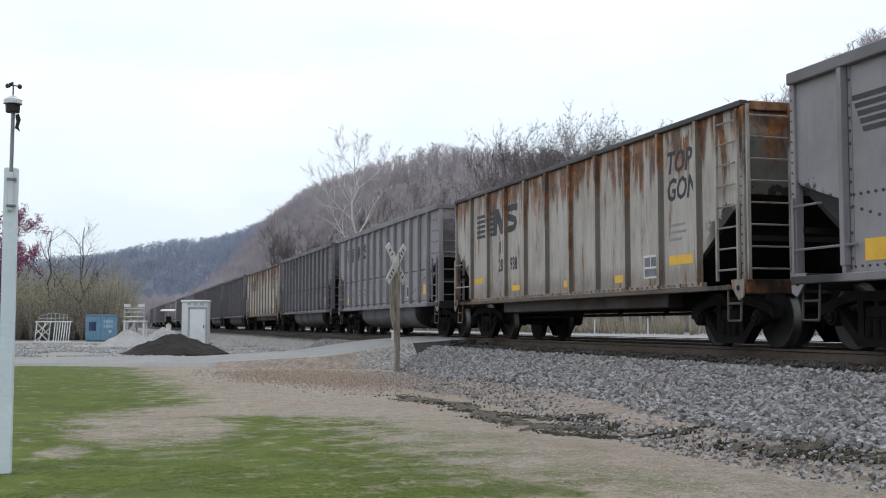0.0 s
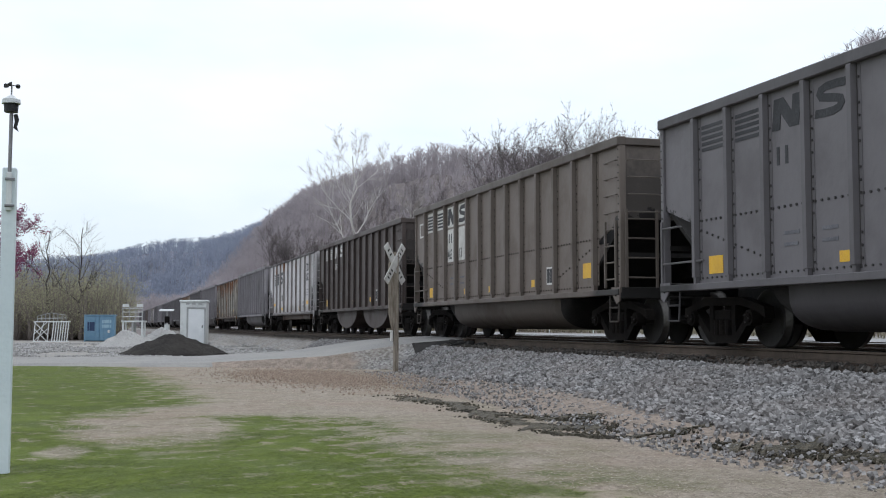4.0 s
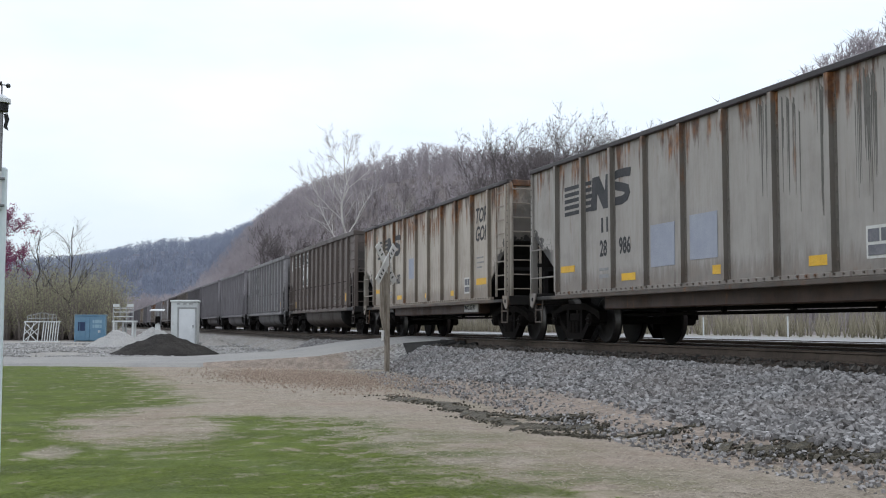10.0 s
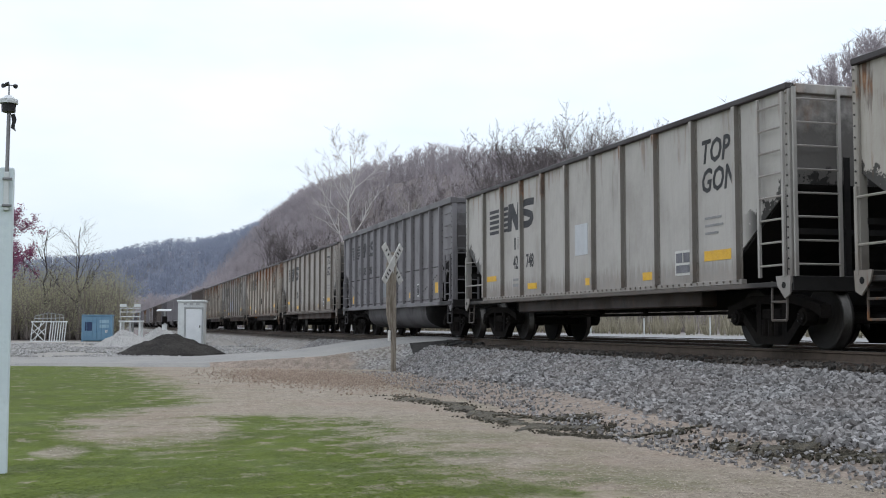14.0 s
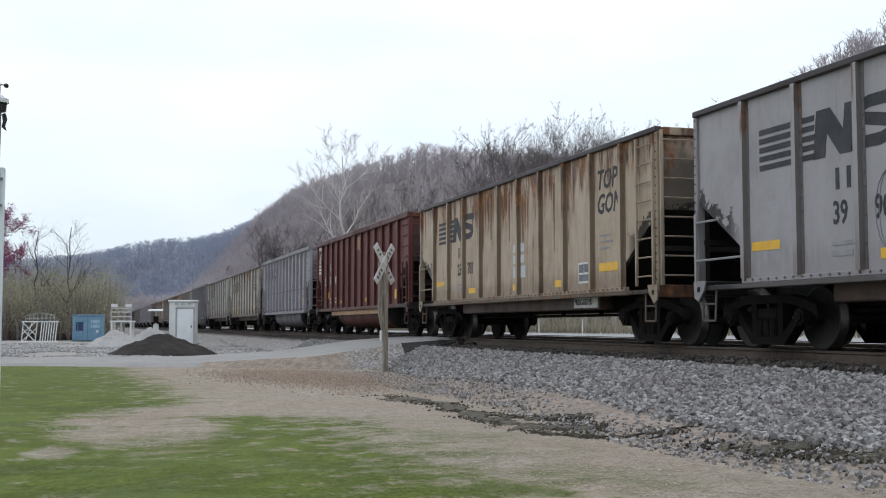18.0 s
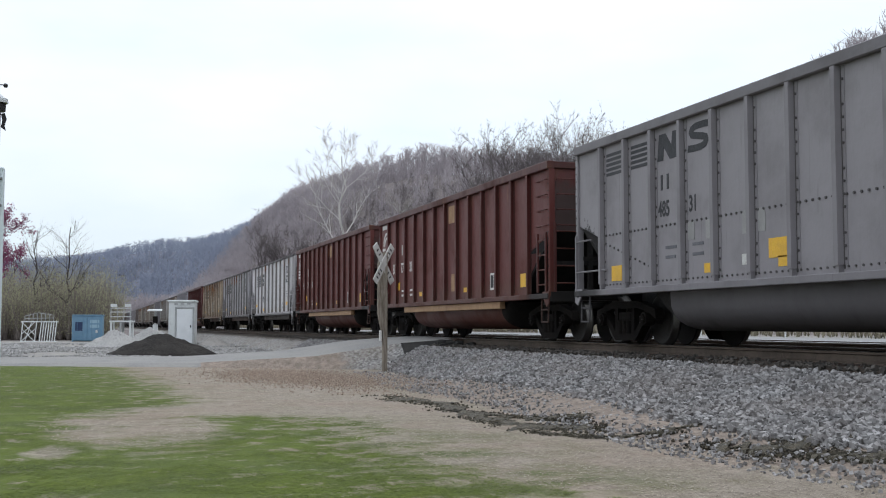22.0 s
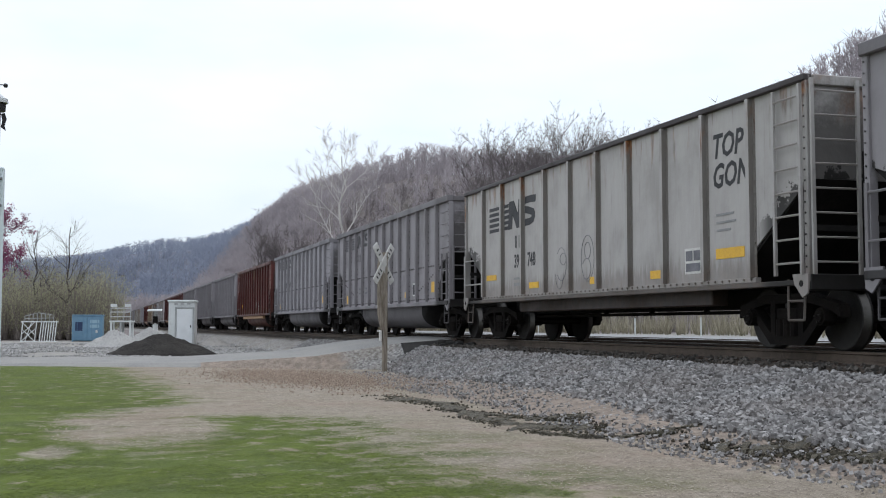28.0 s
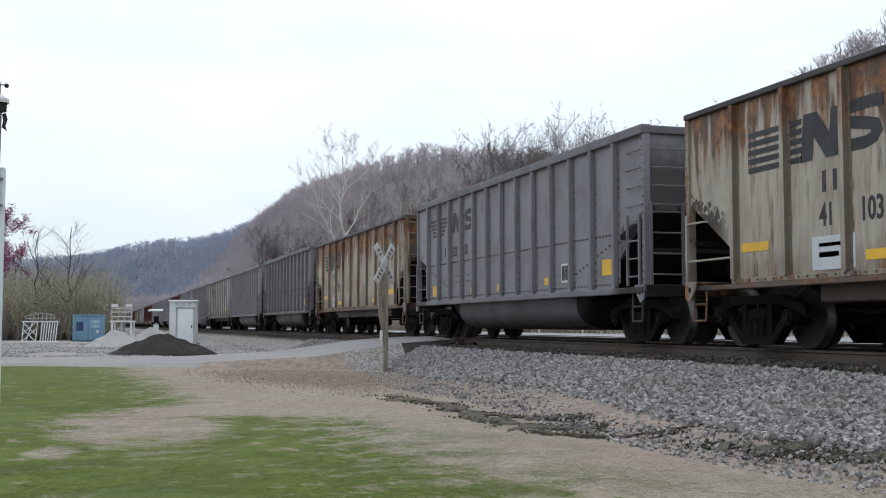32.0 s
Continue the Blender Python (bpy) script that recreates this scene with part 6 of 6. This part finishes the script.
def tree_arrays(segs, twigs, sides=4, twig_w=0.012):
    """Vertices and triangles of the branches, as numpy arrays."""
    verts, faces = [], []
    for a, b, ra, rb in segs:
        d = (b - a).normalized()
        u = d.orthogonal().normalized()
        w = d.cross(u)
        o = len(verts)
        for p, r in ((a, ra), (b, rb)):
            for i in range(sides):
                an = i * math.tau / sides
                verts.append(p + (u * math.cos(an) + w * math.sin(an)) * r)
        for i in range(sides):
            j = (i + 1) % sides
            faces += [(o + i, o + j, o + sides + j), (o + i, o + sides + j, o + sides + i)]
    for a, b in twigs:
        d = (b - a).normalized()
        u = d.orthogonal().normalized()
        o = len(verts)
        verts += [a + u * twig_w, a - u * twig_w, b]
        faces.append((o, o + 1, o + 2))
    return np.array([tuple(v) for v in verts], np.float32), np.array(faces, np.int32)


def bark(name, lo, hi, scale=3.0):
    return simple(name, lo, hi, scale, 0.9, 0.0, 0.15, 0.4, 0.02)


def bare_tree(name, seed, x, y, z, height, levels, spread, twigs, material, label, twig_w=0.012, thin=1.0, upright=0.6, sides=5, leaves=None, first=0.22, exact=False):
    rng = random.Random(seed)
    segs, tw = grow(rng, height, levels, spread, twigs, rng.gauss(0, 0.04), thin, upright, first)
    if exact:
        q = height / max(e.z for _, e, _, _ in segs)
        segs = [(a * q, e * q, ra, rb) for a, e, ra, rb in segs]
        tw = [(a * q, a * q + (e - a) * 0.8) for a, e in tw]
    cut = 4
    root = tagged(new(name, None), label, "tree")
    root.location = (x, y, z)
    v, f = tree_arrays(segs[:cut], [], 8)
    bulk("trunk", v, f, material, root)
    v, f = tree_arrays(segs[cut:], tw, sides, twig_w)
    bulk("crown", v, f, material, root)
    if leaves:
        mat, per, size = leaves
        lv, lf = [], []
        for a, b in tw:
            for _ in range(per):
                p = a.lerp(b, rng.random()) + Vector((rng.gauss(0, 0.08), rng.gauss(0, 0.08), rng.gauss(0, 0.08)))
                u = Vector((rng.gauss(0, 1), rng.gauss(0, 1), rng.gauss(0, 1))).normalized()
                w = u.orthogonal().normalized()
                s = size * rng.uniform(0.6, 1.3)
                o = len(lv)
                lv += [tuple(p - u * s), tuple(p + w * s * 0.6), tuple(p + u * s), tuple(p - w * s * 0.6)]
                lf.append((o, o + 1, o + 2, o + 3))
        o = bulk("leaves", lv, lf, mat, root)
        o["kind"] = "stuff"
    return root


M_SYC = bark("pale_sycamore_bark", (0.60, 0.58, 0.55), (0.44, 0.42, 0.39), 0.6)
M_BARK = bark("gray_brown_bark", (0.15, 0.13, 0.118), (0.23, 0.20, 0.18), 1.0)
M_BARKDARK = bark("dark_bark", (0.05, 0.043, 0.042), (0.095, 0.082, 0.078), 1.0)
M_BUD = Mat("olive_spring_buds", 0.9, 0, 0.1)
M_BUD = thin_growth(M_BUD, M_BUD.mix(M_BUD.noise(M_BUD.world_co(), 0.35, 3), (0.30, 0.29, 0.185), (0.40, 0.385, 0.27)))
M_REDBUD = blade_material("magenta_redbud_blossom", (0.12, 0.024, 0.062), (0.24, 0.07, 0.14))


def at_px(px, depth):
    x, y = cam_to_world(px, depth)
    return x, y, ground_z(x, y)


def upright_tree(name, px, depth, height, seed, label, reach=0.36, mats=None, low=2, twig_w=0.02, steep=(0.55, 1.0), thick=0.014, fine=2, sprays=2):
    """One stem that forks, limbs that leave steeply and curve upwards."""
    rng = random.Random(seed)
    x, y, z = at_px(px, depth)
    root = tagged(new(name, None), label, "tree")
    root.location = (x, y, z - 0.5)
    stem, limbs, twigs = [], [], []

    def shoot(p, d, length, r, lev):
        n = 6 if lev == 0 else 4
        for i in range(n):
            d = (d + Vector((rng.gauss(0, 0.10), rng.gauss(0, 0.10), 0.09 + rng.gauss(0, 0.05)))).normalized()
            e = p + d * (length / n)
            limbs.append((p, e, r, r * 0.84))
            p, r = e, r * 0.84
            if lev < fine and i:
                for _ in range(2 if lev == 0 else 1):
                    o = d.orthogonal()
                    o.rotate(Matrix.Rotation(rng.uniform(0, math.tau), 3, d))
                    shoot(p, (d + o * rng.uniform(0.5, 0.95)).normalized(), length * rng.uniform(0.28, 0.45), r * 0.66, lev + 1)
            elif lev == fine:
                for _ in range(sprays):
                    o = Vector((rng.gauss(0, 0.5), rng.gauss(0, 0.5), rng.gauss(0.3, 0.4)))
                    twigs.append((p, p + (d + o).normalized() * rng.uniform(0.5, 1.1) * min(1.0, height / 16)))
    p, r = Vector((0, 0, 0)), height * thick
    n = 11
    for i in range(n):
        e = Vector((rng.gauss(0, 0.012) * height, rng.gauss(0, 0.012) * height, height * (i + 1) / n))
        stem.append((p, e, r, r * 0.86))
        p, r = e, r * 0.86
        q = (i + 1) / n
        if low <= i < n - 1:
            for _ in range(2 if i % 2 else 1):
                a = rng.uniform(0, math.tau)
                shoot(p, Vector((math.cos(a), math.sin(a), rng.uniform(*steep))).normalized(), height * reach * (1.15 - 0.85 * q) + height * 0.04, r * 0.72, 0)
    bark_m, limb_m, twig_m = mats or (M_SYC, M_LIMB, M_PALETWIG)
    v, f = tree_arrays(stem, [], 8)
    bulk("trunk", v, f, bark_m, root)
    v, f = tree_arrays(limbs, [], 4)
    bulk("crown", v, f, limb_m, root)
    if twigs:
        v, f = tree_arrays([], twigs, 3, twig_w)
        bulk("fine_twig_growth", v, f, twig_m, root)["kind"] = "stuff"


M_HILLBARK = bark("hillside_bark", (0.095, 0.082, 0.083), (0.17, 0.15, 0.15), 0.5)
M_LIMB = bark("mottled_sycamore_limbs", (0.66, 0.64, 0.62), (0.44, 0.42, 0.40), 0.35)
M_PALETWIG = bark("pale_sycamore_twigs", (0.40, 0.37, 0.35), (0.28, 0.25, 0.24), 0.6)
# the pale sycamores on the slope behind the train
upright_tree("sycamore_tree", 606, 150, 23.6, 33, "tall bare sycamore with pale white limbs", 0.40, low=4, steep=(0.7, 1.6), thick=0.0155)
upright_tree("sycamore_tree", 706, 165, 19.0, 24, "slender bare sycamore with pale limbs", 0.22)


def rise(px, depth, top):
    """Height of a tree whose tip stands at the given line of sight."""
    x, y, z = at_px(px, depth)
    return x, y, z - 0.5, max(1.7 + depth * ((441 - top) / 2020 + 0.067) - z, 6.0)


for i, (px, dep, top) in enumerate(((852, 150, 248), (876, 146, 236), (902, 140, 224), (925, 138, 216), (948, 132, 210), (968, 128, 200), (984, 126, 192), (1002, 130, 200), (1024, 128, 208), (1046, 126, 214), (1072, 122, 216), (1096, 120, 214),
                                  (1120, 116, 212), (1150, 112, 222), (1185, 110, 214), (890, 160, 244), (955, 150, 236), (1010, 148, 232), (1060, 140, 228), (475, 190, 376), (462, 210, 392), (758, 180, 300), (664, 175, 330))):
    x, y, z, h = rise(px, dep, top)
    bare_tree("bare_tree", 40 + i, x, y, z, h, 4, 0.46, 2, M_HILLBARK, "leafless gray-brown hardwood on the hillside", 0.034, 1.7, 1.7, 3, exact=True)
# trees behind the lot
DARK = (M_BARKDARK, M_BARKDARK, M_BARK)
for px, dep, h, seed in ((62, 88, 8.9, 71), (122, 86, 9.0, 75), (92, 97, 6.0, 76), (24, 92, 7.2, 74), (146, 104, 6.6, 77)):
    upright_tree("bare_tree", px, dep, h, seed, "bare dark tree with upright branches behind the lot", 0.36, DARK, 3, 0.007, (0.6, 1.3), 0.016, 2, 0)
x, y, z = at_px(-10, 42)
bare_tree("redbud_tree", 90, x, y, z - 0.2, 5.0, 3, 0.6, 3, M_BARKDARK, "redbud tree in magenta blossom", 0.01, 0.8, 0.8, 5, (M_REDBUD, 7, 0.04))


def brush(name, seed, n, place, hgt, material, leaf, label):
    """A thicket of thin stems with a haze of buds."""
    rng = np.random.default_rng(seed)
    pts = place(rng, n)
    n = len(pts)
    h = rng.uniform(hgt[0], hgt[1], n)
    k = 9
    a = rng.uniform(0, 6.28, (n, k))
    lean = rng.uniform(0.05, 0.45, (n, k)) * h[:, None]
    tip = pts[:, None, :] + np.stack((lean * np.cos(a), lean * np.sin(a), h[:, None] * rng.uniform(0.6, 1.0, (n, k))), -1)
    w = 0.03
    b0 = pts[:, None, :] + np.stack((w * np.cos(a + 1.57), w * np.sin(a + 1.57), np.zeros_like(a)), -1)
    b1 = pts[:, None, :] - np.stack((w * np.cos(a + 1.57), w * np.sin(a + 1.57), np.zeros_like(a)), -1)
    v = np.stack((b0, b1, tip), 2).reshape(-1, 3)
    f = np.arange(len(v)).reshape(-1, 3)
    o = tagged(bulk(name, v, f, material), label, "thicket", kind="stuff")
    if leaf is not None:
        m = 100
        q = rng.uniform(0.25, 1.02, (n, k, m // k + 2))[..., None]
        c = pts[:, None, None, :] * (1 - q) + tip[:, :, None, :] * q + rng.normal(0, 0.12, (n, k, m // k + 2, 3))
        c = c.reshape(-1, 3)
        s = rng.uniform(0.035, 0.075, len(c))[:, None]
        u = rng.normal(0, 1, c.shape)
        u /= np.linalg.norm(u, axis=1)[:, None]
        w2 = np.cross(u, rng.normal(0, 1, c.shape))
        w2 /= np.linalg.norm(w2, axis=1)[:, None]
        lv = np.stack((c - u * s, c + w2 * s * 0.7, c + u * s, c - w2 * s * 0.7), 1).reshape(-1, 3)
        bulk(name.replace("thicket", "buds"), lv, np.arange(len(lv)).reshape(-1, 4), leaf, o)["kind"] = "stuff"
    return o


def lot_edge(rng, n):
    px = rng.uniform(-40, 200, n)
    dep = rng.uniform(84, 108, n)
    th = math.atan(619.0 / 2020.0)
    xc = (px - 784) / 2020 * dep
    return np.stack((xc * math.cos(th) + dep * math.sin(th), -xc * math.sin(th) + dep * math.cos(th), np.full(n, 0.05)), -1)


brush("thicket", 31, 900, lot_edge, (2.2, 7.0), M_BARK, M_BUD, "olive budding thicket along the back of the lot")


def far_bank(rng, n):
    y = rng.uniform(5, 330, n)
    x = rng.uniform(37.5, 44, n)
    return np.stack((x, y, np.full(n, 0.5)), -1)


M_REED = blade_material("gray_straw_reeds", (0.20, 0.18, 0.13), (0.34, 0.31, 0.24))
brush("thicket", 32, 2600, far_bank, (1.2, 2.6), M_REED, None, "gray straw brush along the far road")


# ---------------- woods on the valley side ----------------
def crown_proto(rng, limbs, shoots):
    """A leafless forest tree of height one: tapering stem, rising limbs and shoots, all joined on."""
    v, f = [], []

    def sliver(a, b, w):
        an = rng.uniform(0, math.tau)
        o = len(v)
        v.extend(((a[0] + w * math.cos(an), a[1] + w * math.sin(an), a[2]), (a[0] - w * math.cos(an), a[1] - w * math.sin(an), a[2]), b))
        f.append((o, o + 1, o + 2))
    for _ in range(2):
        sliver((0, 0, -0.05), (rng.gauss(0, 0.03), rng.gauss(0, 0.03), 1.0), 0.014)
    for _ in range(limbs):
        q = rng.uniform(0.25, 0.85)
        an, out = rng.uniform(0, math.tau), rng.uniform(0.10, 0.30) * (1.15 - 0.7 * q)
        tip = (out * math.cos(an), out * math.sin(an), min(q + rng.uniform(0.12, 0.30), 1.0))
        sliver((0, 0, q), tip, 0.010)
        for _ in range(shoots):
            m = rng.uniform(0.3, 0.9)
            a = tuple(p * m + r * (1 - m) for p, r in zip(tip, (0, 0, q)))
            sliver(a, (a[0] + rng.gauss(0, 0.075), a[1] + rng.gauss(0, 0.075), min(a[2] + rng.uniform(0.04, 0.18), 1.03)), 0.008)
    return np.array(v, np.float32), np.array(f, np.int32)


def woods(name, seed, n, region, height, material, label, limbs=14, shoots=5, wide=1.0):
    rng = random.Random(seed)
    protos = [crown_proto(rng, limbs, shoots) for _ in range(7)]
    nr = np.random.default_rng(seed)
    vs, fs, off = [], [], 0
    made = 0
    tries = 0
    while made < n and tries < n * 30:
        tries += 1
        x, y = region(nr)
        d, h, side = crest_dist(x, y)
        if side > 0 and d > 42:
            continue
        if side < 0 and d > 103 + 62 * smooth(430, 760, y):
            continue
        z = ground_z(x, y)
        v, f = protos[nr.integers(7)]
        s = nr.uniform(*height)
        a = nr.uniform(0, 6.28)
        ca, sa = math.cos(a) * s * wide, math.sin(a) * s * wide
        q = np.stack((v[:, 0] * ca - v[:, 1] * sa + x, v[:, 0] * sa + v[:, 1] * ca + y, v[:, 2] * s + z), -1)
        vs.append(q)
        fs.append(f + off)
        off += len(q)
        made += 1
    return tagged(bulk(name, np.concatenate(vs), np.concatenate(fs), material), label, "woods", kind="stuff")


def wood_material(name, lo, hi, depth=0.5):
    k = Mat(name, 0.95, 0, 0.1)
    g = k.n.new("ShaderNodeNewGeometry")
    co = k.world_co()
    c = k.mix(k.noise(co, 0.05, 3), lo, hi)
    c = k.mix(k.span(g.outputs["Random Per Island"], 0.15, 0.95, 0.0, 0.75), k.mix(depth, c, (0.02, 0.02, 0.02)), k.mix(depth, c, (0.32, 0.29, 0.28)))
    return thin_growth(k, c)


woods("woods", 51, 5600, lambda r: (r.uniform(-30, 175), r.uniform(60, 620)), (7.5, 11.5), wood_material("leafless_wood", (0.345, 0.315, 0.335), (0.45, 0.412, 0.43), 0.10), "leafless gray-brown woods covering the hillside", 14, 5, 1.2)
# bluish distance haze is painted into the far trees' own colour
woods("far_woods", 52, 5600, lambda r: (r.uniform(-300, 130), r.uniform(560, 1150)), (6, 9.5), wood_material("far_bluish_wood", (0.27, 0.30, 0.375), (0.31, 0.338, 0.41), 0.0), "distant wooded ridge along the valley, haze blue in its colour", 12, 3, 2.2)


# ---------------- the train ----------------
for k, (kind, col, rust, digits) in TRAIN.items():
    root = copy_thing(PROTO[kind], train_pose(k, 0))
    CARS[k] = root
    dress(root, k, kind, col, rust, digits)
    what = {"slope": "flat coal gondola with rusty streaks", "tub": "ribbed coal gondola with rounded tub", "red": "ribbed coal gondola with tan tub rail", "pocket": "ribbed coal hopper with sloping pockets"}[kind]
    if kind == "slope" and rust < 0.2:
        what = "flat coal gondola with black sloping ends"
    tagged(root, car_words(k, kind, col) + " " + what, "coal car", "cars of the coal train")
for p in PROTO.values():
    for o in (*p.children_recursive, p):
        bpy.data.objects.remove(o)


def motions():
    # one rolling cycle for the wheels, which all turn alike
    step, turn = 1.0 / FPS, SPEED / 0.457 / FPS
    wheels = [o for c in CARS.values() for o in c.children_recursive if o.get("rolls")]
    walk(wheels[0], [(i * step, Matrix.Rotation(-turn * i, 4, "X")) for i in range(32 * FPS + 1)])
    keys = wheels[0].animation_data
    for w in wheels[1:]:
        w.rotation_mode = "QUATERNION"
        w.animation_data_create()
        w.animation_data.action = keys.action
        w.animation_data.action_slot = keys.action_slot
    for k, root in CARS.items():
        walk(root, [(0, train_pose(k, 0)), (16, train_pose(k, 16)), (32, train_pose(k, 32))])


motions()
